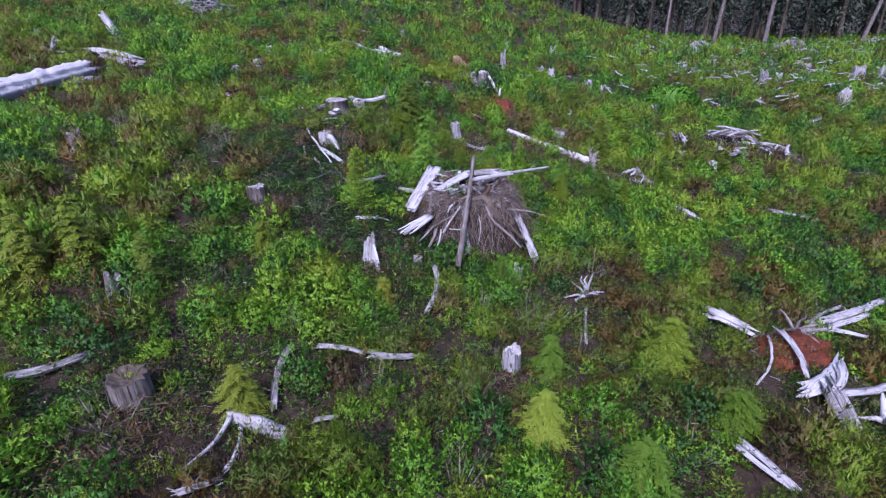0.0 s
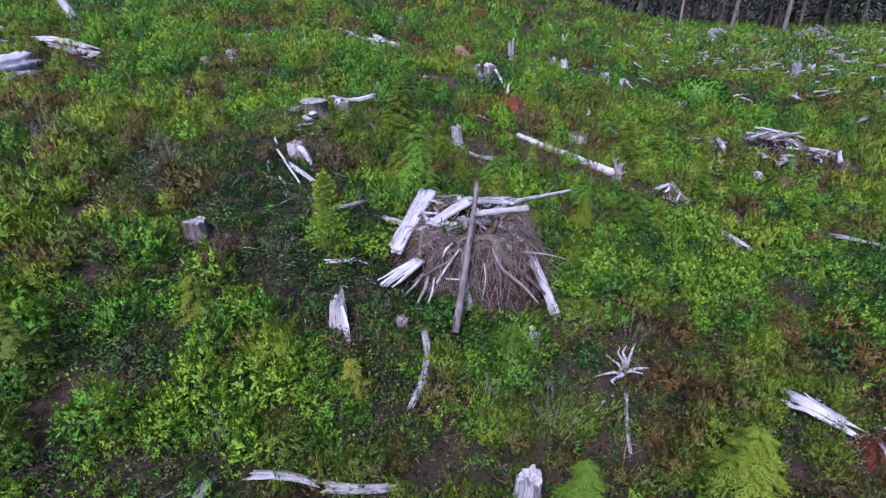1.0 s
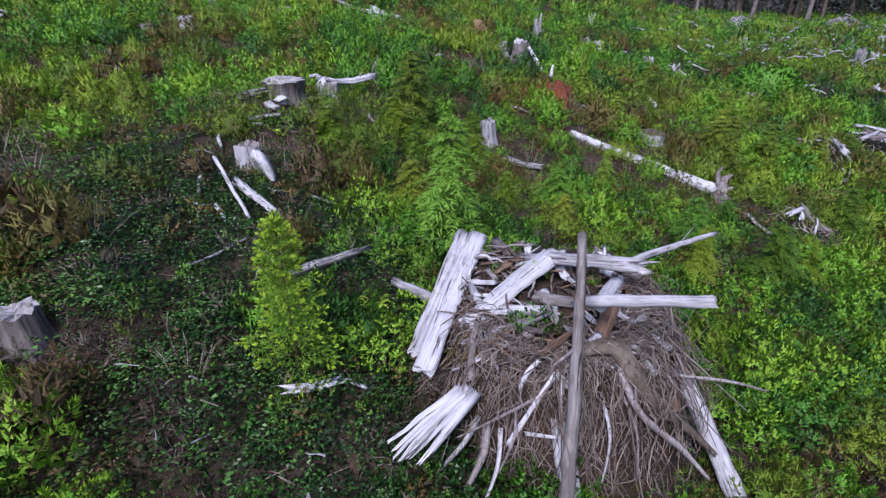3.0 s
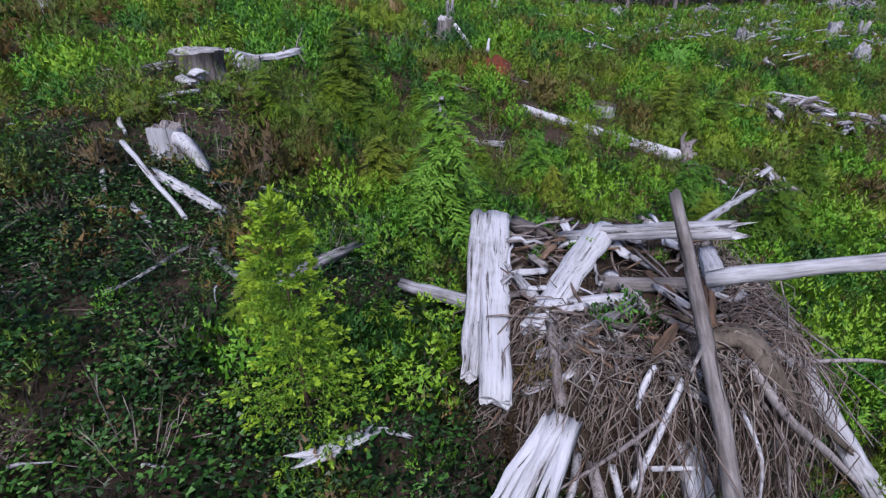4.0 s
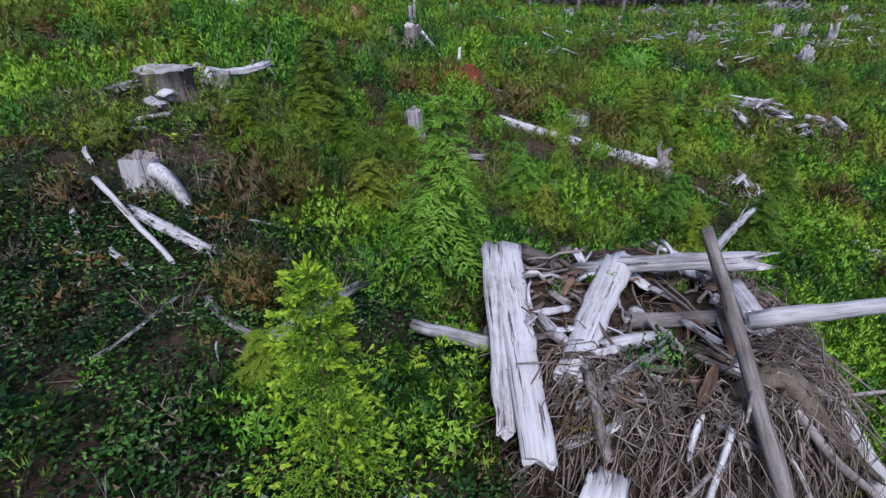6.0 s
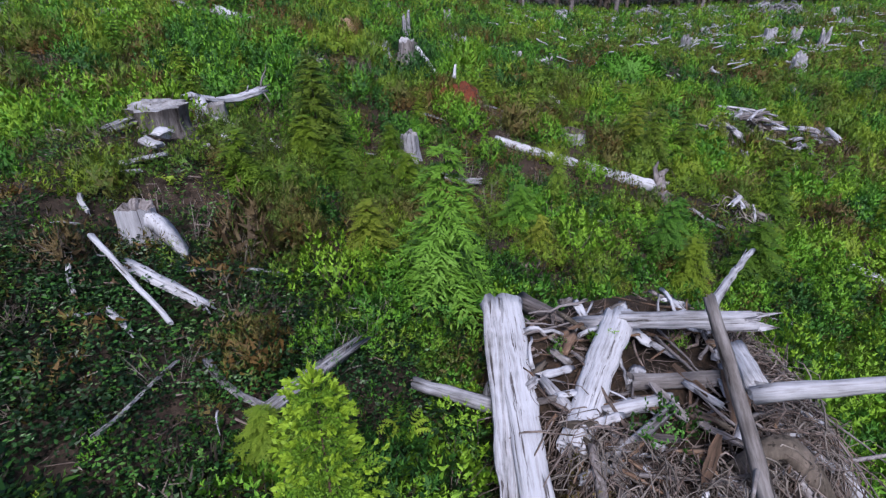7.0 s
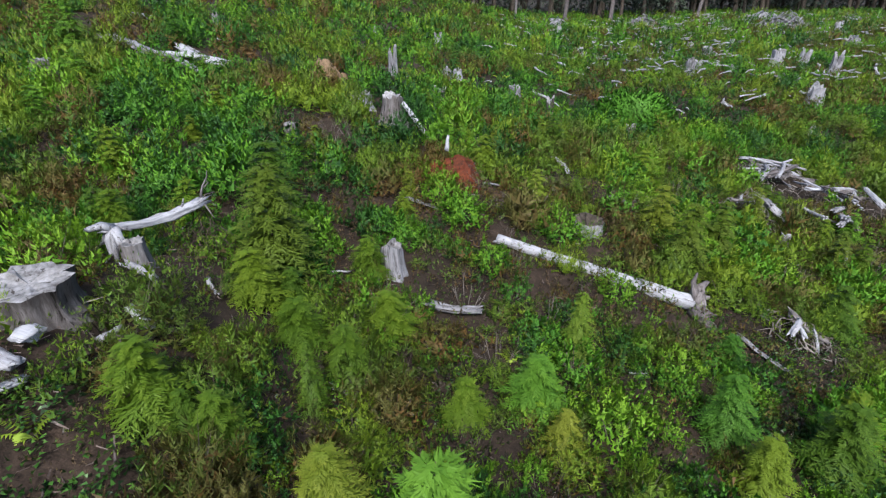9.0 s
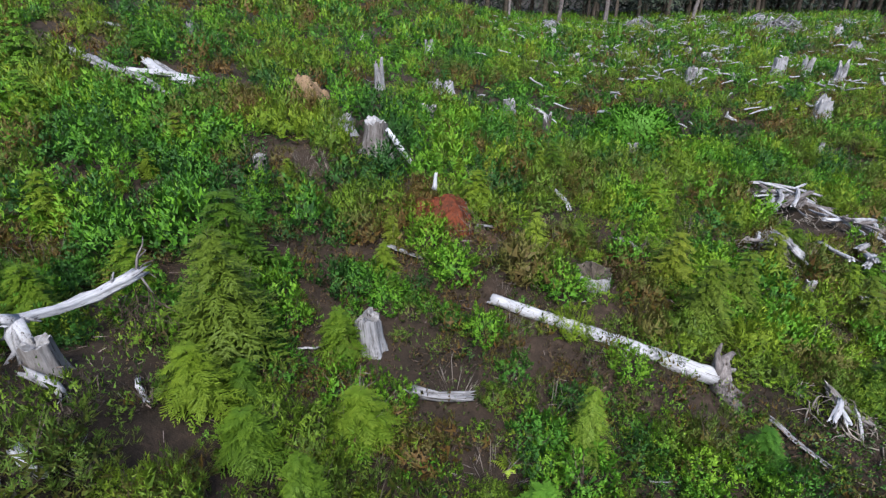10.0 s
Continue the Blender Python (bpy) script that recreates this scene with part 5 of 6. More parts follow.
def build_heap():
    n = 90
    gx, gy = np.meshgrid(np.linspace(-1.3, 3.1, n), np.linspace(13.4, 17.8, n))
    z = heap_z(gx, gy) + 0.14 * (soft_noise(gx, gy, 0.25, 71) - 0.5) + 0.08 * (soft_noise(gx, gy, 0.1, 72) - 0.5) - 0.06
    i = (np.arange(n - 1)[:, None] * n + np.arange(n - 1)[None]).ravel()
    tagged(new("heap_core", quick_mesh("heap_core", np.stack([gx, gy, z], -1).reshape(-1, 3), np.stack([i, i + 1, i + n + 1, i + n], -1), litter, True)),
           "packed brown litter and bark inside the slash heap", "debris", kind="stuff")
    # the big pieces
    a = log("heap_log", (-0.17, 17.08, 1.27), (-0.93, 14.52, 0.76), 0.16, 0.125, white_wood, "thick bleached split log leaning on the slash heap", seed=11, sides=22, bend=0.006, jag=0.05, groove=0.08, flat=0.4)
    slab = log("split_slab", (-0.36, 17.05, 1.32), (-1.06, 14.90, 0.74), 0.115, 0.07, white_wood, "", seed=21, sides=16, bend=0.006, jag=0.07, groove=0.12, flat=0.45)
    slab.parent = a
    slab.matrix_parent_inverse = a.matrix_basis.inverted()
    del slab["category"]
    log("heap_log", (0.86, 16.36, 1.34), (-0.42, 15.08, 1.0), 0.155, 0.12, white_wood, "bleached cracked log lying across the slash heap", seed=12, sides=22, bend=0.008, jag=0.05, groove=0.08, flat=0.35)
    log("heap_pole", (0.95, 15.35, 2.14), (0.38, 12.72, -0.25), 0.055, 0.085, bark_grey, "long grey pole propped upright against the slash heap", "pole", seed=13, bend=0.012, jag=0.02, groove=0.07, stubs=2)
    log("heap_pole", (1.7, 16.0, 1.36), (3.69, 17.33, 1.24), 0.065, 0.035, silver_wood, "slender grey pole jutting from the slash heap", "pole", seed=14, bend=0.02, jag=0.03, groove=0.08, stubs=1)
    log("heap_pole", (0.92, 14.66, 1.62), (1.95, 14.0, 2.02), 0.075, 0.065, silver_wood, "stout grey pole end jutting from the slash heap", "pole", seed=15, bend=0.01, jag=0.02, groove=0.06)
    g = np.random.default_rng(16)
    for k in range(8):
        f = k / 7 - 0.5
        top = (-0.40 + 0.17 * f, 14.36 - 0.12 * f, 0.60 + 0.04 * math.cos(3 * f))
        tip = (-1.12 + 0.22 * f + g.normal(0, 0.08), 13.60 - 0.2 * f + g.normal(0, 0.08), 0.40 + g.normal(0, 0.05))
        log("splayed_splinter", top, tip, g.uniform(0.04, 0.065), g.uniform(0.008, 0.02), white_wood, "white splinter of a splayed root log at the heap's foot", "log", 160 + k, 9, 0.02, 0.05, 0.2, 0, "splayed white splinters", 0.3)
    log("heap_log", (2.25, 14.72, 0.5), (2.76, 13.9, -0.62), 0.10, 0.12, silver_wood, "steep splintered log at the side of the heap", seed=17, sides=14, jag=0.12, groove=0.2)
    log("heap_log", (1.75, 15.2, 1.05), (2.15, 14.7, 0.55), 0.10, 0.08, white_wood, "pale slab against the side of the heap", seed=18, sides=12, jag=0.08, groove=0.18)
    log("heap_log", (0.5, 16.5, 1.22), (1.74, 15.5, 1.64), 0.07, 0.095, silver_wood, "silver-grey split log along the back of the heap", seed=19, sides=16, jag=0.12, groove=0.2, splinters=4)
    log("heap_log", (1.48, 15.4, 1.46), (1.1, 14.74, 1.54), 0.085, 0.09, white_wood, "short mossy pale block on the slash heap", seed=20, sides=12, jag=0.05, groove=0.16)
    log("heap_log", (1.45, 15.3, 1.2), (1.15, 14.75, 0.98), 0.09, 0.08, brown_wood, "brown broken log under the pale block", seed=22, sides=12, jag=0.06, groove=0.16)
    log("heap_log", (0.05, 15.34, 1.06), (0.75, 15.28, 1.08), 0.085, 0.085, silver_wood, "short pale log in the slash heap", seed=23, sides=14, jag=0.04, groove=0.12)
    log("heap_log", (0.5, 15.6, 1.1), (1.5, 15.35, 1.1), 0.08, 0.075, bark_grey, "grey-brown log half buried in the slash heap", seed=24, sides=12, jag=0.04, groove=0.12)
    log("heap_beam", (-0.18, 14.92, 1.0), (0.6, 15.1, 1.2), 0.05, 0.045, silver_wood, "grey split rail lying on the slash heap", "rail", seed=25, sides=6, jag=0.03, groove=0.15)
    log("heap_beam", (-0.47, 14.83, 0.93), (0.08, 14.86, 1.02), 0.04, 0.045, silver_wood, "short grey split rail on the slash heap", "rail", seed=26, sides=7, jag=0.03, groove=0.15)
    log("heap_log", (-1.42, 16.62, 0.76), (-0.7, 15.9, 0.84), 0.075, 0.085, silver_wood, "grey limb sticking out under the heap", seed=27, sides=12, jag=0.04, groove=0.1)
    log("heap_log", (-0.3, 15.85, 1.12), (-0.2, 15.3, 1.0), 0.07, 0.06, silver_wood, "broken grey chunk on the slash heap", seed=28, sides=10, jag=0.06, groove=0.2)
    log("heap_log", (0.15, 17.35, 1.05), (0.35, 16.6, 1.2), 0.11, 0.06, grey_wood, "grey root chunk at the back of the heap", seed=29, sides=12, jag=0.1, groove=0.28)
    log("heap_log", (0.60, 14.12, 0.45), (0.70, 13.62, -0.3), 0.10, 0.115, white_wood, "pale upright log with peeling bark at the heap's foot", seed=30, sides=14, jag=0.08, groove=0.16)
    limb("heap_root", [(0.75, 14.5, 1.0), (1.2, 14.48, 1.13), (1.45, 14.3, 0.86), (1.72, 14.24, 0.52), (2.2, 14.2, 0.12), (2.5, 14.1, -0.15)], [0.06, 0.10, 0.11, 0.085, 0.045, 0.025], bark_dark, "thick arched grey-brown root hanging from the heap", "root", 31, 12)
    limb("heap_root", [(1.25, 14.4, 0.98), (1.45, 14.0, 0.6), (1.95, 13.95, 0.15), (2.3, 13.8, -0.2)], [0.05, 0.042, 0.036, 0.02], grey_wood, "grey root hanging from the heap", "root", 32)
    limb("heap_root", [(-0.29, 14.98, 1.1), (-0.36, 14.7, 0.95), (-0.38, 14.44, 0.68)], [0.045, 0.05, 0.06], grey_wood, "crooked grey stem on the heap", "root", 33)
    for k, (p, q, r) in enumerate([((-0.3, 14.22, 0.34), (-0.78, 13.75, -0.02), 0.04), ((-0.2, 14.16, 0.3), (-0.45, 13.62, -0.1), 0.05), ((0.4, 14.12, 0.78), (-0.55, 14.0, 0.25), 0.022), ((-0.05, 14.1, 0.3), (-0.3, 13.45, -0.25), 0.03),
                                   ((1.3, 14.2, 0.7), (1.42, 13.7, -0.1), 0.022), ((1.9, 14.4, 0.8), (3.1, 14.4, 0.55), 0.02), ((1.05, 14.1, 0.7), (1.0, 13.6, 0.0), 0.018), ((0.1, 14.1, 0.6), (-0.1, 13.7, 0.05), 0.02)]):
        mid = [(p[j] + q[j]) / 2 + (0.06, -0.05, 0.07)[j] for j in range(3)]
        limb("heap_root", [p, mid, q], [r, r * 0.85, r * 0.5], grey_wood if k % 3 else silver_wood, "bleached root hanging from the front of the heap", "root", 40 + k, 8, "roots at the heap's front")
    limb("heap_branch", [(0.52, 14.2, 0.98), (0.25, 14.0, 0.66), (0.0, 13.86, 0.28)], [0.03, 0.028, 0.034], white_wood, "pale crooked branch down the front of the heap", seed=60)
    limb("heap_branch", [(0.36, 14.36, 1.04), (0.22, 14.26, 0.94), (0.14, 14.18, 0.8)], [0.026, 0.03, 0.018], white_wood, "short pale splinter on the heap", seed=61)
    limb("heap_branch", [(0.2, 13.95, 0.36), (0.6, 13.85, 0.38)], [0.022, 0.016], white_wood, "short pale stick at the heap's foot", seed=62)
    for k, (p, q, w) in enumerate([((0.60, 15.42, 1.2), (0.68, 14.98, 1.1), 0.11), ((0.80, 14.74, 1.14), (0.36, 14.4, 1.06), 0.09), ((1.0, 15.6, 1.18), (1.1, 15.2, 1.1), 0.1), ((0.2, 15.0, 1.06), (0.5, 14.85, 1.06), 0.09),
                                   ((-0.1, 15.6, 1.08), (0.2, 15.9, 1.12), 0.1), ((1.3, 16.0, 1.15), (1.7, 16.1, 1.18), 0.1), ((0.75, 14.95, 1.1), (1.0, 14.6, 1.05), 0.08), ((1.6, 14.9, 1.0), (1.8, 14.5, 0.8), 0.09)]):
        plank(p, q, w, 0.02, brown_wood if k % 3 else grey_wood, "torn slab of brown bark on the slash heap", 70 + k)
    # loose sticks that can be told apart
    g = np.random.default_rng(81)
    made = [tube_mesh("stick", stick_points((0, 0, 0), (0, 0, 1), g, 7, 0.025), np.linspace(0.018, 0.009, 7), m, 6, 90 + k, 0.12, 0.02) for k, m in enumerate((silver_wood, grey_wood, heap_twig, brown_wood, heap_twig, grey_wood))]
    for k in range(140):
        if k < 90:
            x, y = g.uniform(-0.55, 2.2), g.uniform(14.4, 16.8)
            a, ln = g.uniform(0, 6.28), g.uniform(0.3, 0.95)
            x2, y2 = x + ln * math.cos(a), y + ln * math.sin(a)
            if not (-0.7 < x2 < 2.3 and 14.2 < y2 < 17.0):
                x2, y2 = 2 * x - x2, 2 * y - y2
            p, q = (x, y, float(heap_z(x, y)) + g.uniform(0, 0.12)), (x2, y2, float(heap_z(x2, y2)) + g.uniform(0.0, 0.12))
        else:
            a = g.uniform(-2.9, 0.35)
            x, y = 0.85 + 1.35 * math.cos(a), 15.5 + 1.3 * math.sin(a)
            o = g.uniform(0.3, 0.75)
            x2, y2 = 0.85 + (1.35 + o) * math.cos(a + g.normal(0, 0.4)), 15.5 + (1.3 + o) * math.sin(a + g.normal(0, 0.4))
            p, q = (x, y, float(heap_z(x, y)) + g.uniform(0, 0.15)), (x2, y2, max(float(heap_z(x2, y2)), 0) * 0.5 + g.uniform(0.05, 0.5))
        m, ln = frame_along(p, q)
        ob = new("stick", made[int(g.integers(0, 6))])
        w = (g.uniform(0.6, 1.3) if k % 3 else g.uniform(1.1, 1.7)) if k < 90 else g.uniform(0.4, 0.8)
        ob.matrix_world = m @ Matrix.Diagonal((w, w, ln, 1))
        tagged(ob, "weathered stick in the slash heap", "stick", "sticks of the slash heap")
    # broken chunks and torn bark among the sticks
    chunk = [tube_mesh("wood_chunk", [(0, 0, f) for f in (0, 0.2, 0.4, 0.6, 0.8, 1)], np.array([0.8, 1.1, 1.0, 0.95, 1.05, 0.7]) * 0.045, m, 10, 390 + k, 0.3, 0.06, True, 0.12) for k, m in enumerate((silver_wood, bark_grey, brown_wood, white_wood, bark_dark))]
    for k in range(85):
        x, y = g.uniform(-0.6, 2.2), g.uniform(14.25, 16.9)
        a, ln = g.uniform(0, 6.28), g.uniform(0.14, 0.45)
        x2, y2 = x + ln * math.cos(a), y + ln * math.sin(a)
        m, ln = frame_along((x, y, float(heap_z(x, y)) + g.uniform(0.0, 0.1)), (x2, y2, float(heap_z(x2, y2)) + g.uniform(0.0, 0.12)))
        ob = new("wood_chunk", chunk[int(g.integers(0, 5))])
        ob.matrix_world = m @ Matrix.Diagonal((g.uniform(0.5, 1.2), g.uniform(0.3, 0.8), ln, 1))
        tagged(ob, "torn weathered chunk in the slash heap", "wood", "chunks of the slash heap")
    # the tangle of thin twigs
    n = 1100
    a = g.uniform(-3.1, 0.6, n)
    f = g.uniform(0.55, 1.06, n)
    p = np.stack([0.85 + 1.5 * f * np.cos(a), 15.5 + 1.42 * f * np.sin(a)], 1)
    o = g.uniform(0.15, 0.6, n)
    turn = a + g.normal(0, 0.55, n)
    q = p + np.stack([np.cos(turn), np.sin(turn)], 1) * o[:, None]
    pz, qz = heap_z(p[:, 0], p[:, 1]) + g.uniform(-0.02, 0.12, n), heap_z(q[:, 0], q[:, 1]) + g.uniform(0.0, 0.22, n)
    twig_mass("heap_twigs", np.column_stack([p, pz]), np.column_stack([q, qz]), g.uniform(0.004, 0.012, n), heap_twig, "tangle of thin dry twigs hanging from the heap", "twigs", 82, 0.22)
    n = 380
    p = np.stack([g.uniform(-0.6, 2.3, n), g.uniform(14.3, 16.9, n)], 1)
    turn = g.uniform(0, 6.28, n)
    q = p + np.stack([np.cos(turn), np.sin(turn)], 1) * g.uniform(0.12, 0.45, n)[:, None]
    twig_mass("heap_top_twigs", np.column_stack([p, heap_z(*p.T) + g.uniform(-0.02, 0.07, n)]), np.column_stack([q, heap_z(*q.T) + g.uniform(-0.02, 0.09, n)]), g.uniform(0.003, 0.010, n), heap_twig, "dry twigs and chips on top of the heap", "twigs", 83)
    n = 1050
    a, f = g.uniform(-3.0, 0.4, n), g.uniform(0.7, 1.26, n)
    p = np.stack([0.85 + 1.5 * f * np.cos(a), 15.5 + 1.42 * f * np.sin(a)], 1)
    turn = g.uniform(0, 6.28, n)
    q = p + np.stack([np.cos(turn), np.sin(turn)], 1) * g.uniform(0.1, 0.42, n)[:, None]
    twig_mass("heap_front_twigs", np.column_stack([p, heap_z(*p.T) + g.uniform(0.0, 0.16, n)]), np.column_stack([q, heap_z(*q.T) + g.uniform(0.0, 0.2, n)]), g.uniform(0.004, 0.013, n), dead_twig, "crossed bleached twigs and chips on the heap's front", "twigs", 84, 0.2)
    # small plants rooted in the heap
    for k, (x, y, s) in enumerate([(0.42, 14.95, 0.7), (0.62, 16.15, 0.5), (-0.62, 14.42, 0.7), (0.75, 13.75, 0.4), (1.35, 15.95, 0.3), (-0.45, 14.75, 0.5), (0.05, 16.2, 0.3)]):
        thing = new("heap_shrub", None)
        thing.matrix_world = pose(x, y, float(heap_z(x, y)) - 0.04, 0, 0, 50 * k) @ Matrix.Scale(s, 4)
        t = upright_shrub(800 + k, 0.6, 0.5, 34, 13, 0.075, 0.9)
        part("leaves", crown_mesh("leaves", t, huckleberry_bush if k % 3 < 2 else rust_bush), None, thing)
        tagged(thing, "small green huckleberry sprouting from the slash heap", "shrub", "shrubs on the heap")


build_heap()


# ---- single stumps, logs and root plates ----
def roots(name, at, ends, r, material, label, seed):
    """A root plate: crooked roots that leave one point."""
    g = np.random.default_rng(seed)
    core = new(name, None)
    core.location = at
    for k, e in enumerate(ends):
        p = np.array([(0, 0, 0), (e[0] * 0.4, e[1] * 0.4, e[2] * 0.4 + 0.06), (e[0] * 0.75 + g.normal(0, 0.05), e[1] * 0.75 + g.normal(0, 0.05), e[2] * 0.8), e])
        part("root", tube_mesh("root", p, np.array([1, 0.8, 0.5, 0.2]) * r * g.uniform(0.7, 1.2), material, 8, seed + k, 0.2, 0.02), None, core)
    return tagged(core, label, "root plate")


def mound(name, x, y, r, h, material, label, seed, category):
    n = 44
    u = np.linspace(-1.2, 1.2, n)
    gx, gy = np.meshgrid(u, u)
    d = np.hypot(gx, gy) + 0.8 * (soft_noise(gx * r + 50, gy * r + 50, 0.35, seed) - 0.5)
    hz = h * np.clip(1 - d**2, -0.3, 1) + 0.3 * h * (soft_noise(gx * r, gy * r, 0.16, seed + 1) - 0.5) + 0.16 * h * soft_noise(gx * r, gy * r, 0.06, seed + 2)
    wx, wy = x + gx * r, y + gy * r
    verts = np.stack([wx, wy, ground_z(wx, wy) + hz - 0.03], -1).reshape(-1, 3)
    i = (np.arange(n - 1)[:, None] * n + np.arange(n - 1)[None]).ravel()
    return tagged(new(name, quick_mesh(name, verts, np.stack([i, i + 1, i + n + 1, i + n], -1), material, True)), label, category)


def build_singles():
    stump(-5.65, 7.2, 0.36, 0.5, 901, "broad sawn stump with a dark hollow top", grey_wood, 0.04, 6, bark_dark, spread=0.15, hollow=0.09)
    stump(-4.3, 19.45, 0.25, 0.46, 902, "pale hollow stump with a flaring root beside crossed sticks", silver_wood, 0.12, 3, grey_wood, spread=0.6, hollow=0.05)
    z = gz(-4.1, 19.3)
    limb("stump_root", [(-4.22, 19.4, z + 0.40), (-4.05, 19.28, z + 0.34), (-3.85, 19.08, z + 0.12), (-3.75, 18.95, z - 0.05)], [0.09, 0.11, 0.08, 0.05], silver_wood, "flaring grey root beside the pale stump", "root", 903, 12, "", 0.04, 0.25)
    stump(-4.3, 22.5, 0.5, 0.42, 904, "wide sawn stump with a flat pale top", bark_grey, 0.06, 4, cut_wood, over=0.10, spread=0.5)
    for k, (x, y, x2, y2, r) in enumerate([(-4.25, 21.85, -4.1, 21.75, 0.14), (-4.45, 21.5, -4.2, 21.35, 0.10), (-4.75, 20.95, -4.1, 21.2, 0.06), (-4.9, 20.8, -4.4, 20.75, 0.04), (-3.4, 22.6, -3.1, 22.3, 0.07), (-3.6, 21.9, -3.4, 22.2, 0.04)]):
        log("broken_chunk", ground_point(x, y, r * 0.8 + 0.05), ground_point(x2, y2, r * 0.8 + 0.08), r, r * 0.8, white_wood, "bleached broken chunk beside a sawn stump", "wood", 980 + k, 12, 0.02, r * 0.6, 0.25, 0, "chunks round the sawn stump", 0.2)
    stump(-2.0, 12.65, 0.17, 0.6, 905, "splintered white stump with a leaning slab", white_wood, 0.5, 3)
    plank((-1.88, 12.5, gz(-1.9, 12.5) + 0.62), (-1.74, 12.2, gz(-1.74, 12.2) + 0.05), 0.12, 0.04, white_wood, "white slab leaning on a splintered stump", 906)
    stump(2.65, 32.9, 0.33, 0.95, 907, "tall bark-covered stump with a pale top", bark_grey, 0.14, 5, cut_wood, spread=2.0)
    limb("stump_root", [(2.95, 32.6, gz(2.95, 32.6) + 0.85), (3.2, 32.2, gz(3.2, 32.2) + 0.5), (3.5, 31.7, gz(3.5, 31.7) + 0.1)], [0.06, 0.085, 0.05], white_wood, "white root running down from a tall stump", "root", 908)
    log("crossed_stick", (-4.6, 18.62, 2.08), (-3.78, 17.54, 1.42), 0.035, 0.03, white_wood, "straight white stick lying across another", "stick", 909, 8, 0.005, 0.02, 0.08)
    log("great_log", (-17.9, 21.3, gz(-17.9, 21.3) + 0.25), (-16.9, 27.0, gz(-16.9, 27.0) + 0.4), 0.38, 0.30, white_wood, "great bleached log on the upper slope", "log", 910, 20, 0.015, 0.25, 0.2, 4, splinters=4)
    log("great_log", (-18.2, 30.6, gz(-18.2, 30.6) + 0.25), (-15.9, 29.7, gz(-15.9, 29.7) + 0.2), 0.16, 0.24, silver_wood, "broken grey log end on the upper slope", "log", 9101, 16, 0.02, 0.2, 0.25, 2, splinters=5)
    log("great_log", (-16.3, 26.2, gz(-16.3, 26.2) + 0.15), (-16.9, 25.2, gz(-16.9, 25.2) + 0.1), 0.10, 0.14, silver_wood, "bleached slab broken from a great log", "log", 9102, 14, 0.03, 0.15, 0.25, 0, splinters=5)
    log("leaning_snag", (-28.1, 40.0, gz(-28.1, 40) + 0.2), (-23.0, 33.1, gz(-23.0, 33.1) + 0.15), 0.2, 0.12, silver_wood, "long grey broken log on the upper slope", "log", 9103, 12, 0.05, 0.2, 0.25, 4, splinters=5)
    roots("root_plate", ground_point(-20.4, 29.9, 0.25), [(-0.6, 0.1, 0.3), (0.6, 0.2, 0.1), (0.0, 0.3, 0.7), (-0.3, -0.3, 0.4), (0.5, -0.35, 0.5), (0.3, 0.1, 0.9)], 0.13, silver_wood, "bleached root plate on the upper slope", 9104)
    log("leaning_snag", (-19.6, 35.7, gz(-19.6, 35.7) - 0.1), (-20.9, 36.3, gz(-20.9, 36.3) + 1.5), 0.32, 0.2, white_wood, "leaning bleached snag on the upper slope", "log", 911, 14, 0.02, 0.2, 0.2)
    log("long_fallen_log", (3.3, 25.75, gz(3.3, 25.75) + 0.16), (6.75, 23.2, gz(6.75, 23.2) + 0.2), 0.10, 0.16, white_wood, "long white fallen trunk with its root plate", "log", 912, 16, 0.02, 0.08, 0.12, 3)
    z = gz(6.8, 23.1)
    roots("root_plate", (6.75, 23.15, z + 0.1), [(0.15, 0.25, 0.75), (0.4, 0.15, 0.55), (0.3, 0.4, 0.3), (0.1, -0.5, -0.1), (0.3, -0.35, 0.0), (0.45, 0.05, 0.2), (-0.05, -0.6, -0.2), (0.2, -0.5, -0.15)], 0.15, grey_wood, "torn grey root plate of the fallen trunk", 913)
    z = 1.85
    log("root_log", (-3.95, 24.6, z + 0.62), (-2.65, 25.7, z + 0.5), 0.06, 0.085, silver_wood, "white log propped on its own roots", "log", 914, 14, 0.10, 0.1, 0.4, 5, splinters=6)
    roots("root_plate", (-3.85, 24.65, z + 0.58), [(-0.35, -0.15, 0.1), (-0.2, -0.35, -0.45), (0.0, -0.4, -0.5), (0.2, -0.35, -0.55), (-0.3, 0.1, -0.3)], 0.08, silver_wood, "white splayed roots under a propped log", 915)
    roots("root_plate", (-2.65, 25.7, z + 0.5), [(0.2, 0.1, 0.55), (0.25, 0.2, 0.1), (0.2, -0.15, -0.3), (0.1, 0.2, 0.35), (0.25, 0.0, -0.1)], 0.022, grey_wood, "ragged dark roots at a log's end", 916)
    z = gz(3.85, 12.2)
    roots("root_plate", (3.85, 12.2, z + 0.15), [(-0.65, -0.1, 0.0), (0.55, 0.1, 0.05), (0.1, 0.35, 0.45), (-0.1, 0.2, 0.5), (0.3, -0.2, 0.15), (-0.35, 0.25, 0.3), (-0.3, -0.35, 0.0), (0.2, 0.2, 0.6)], 0.045, silver_wood, "star of bleached roots among the shrubs", 917)
    log("fallen_branch", (3.75, 11.7, gz(3.75, 11.7) + 0.1), (3.45, 10.4, gz(3.45, 10.4) + 0.1), 0.04, 0.03, silver_wood, "bleached branch below a star of roots", "branch", 918)
    mound("rotten_stump", 3.45, 28.95, 0.75, 0.6, red_rot, "rotten stump crumbled to a red mound", 919, "stump")
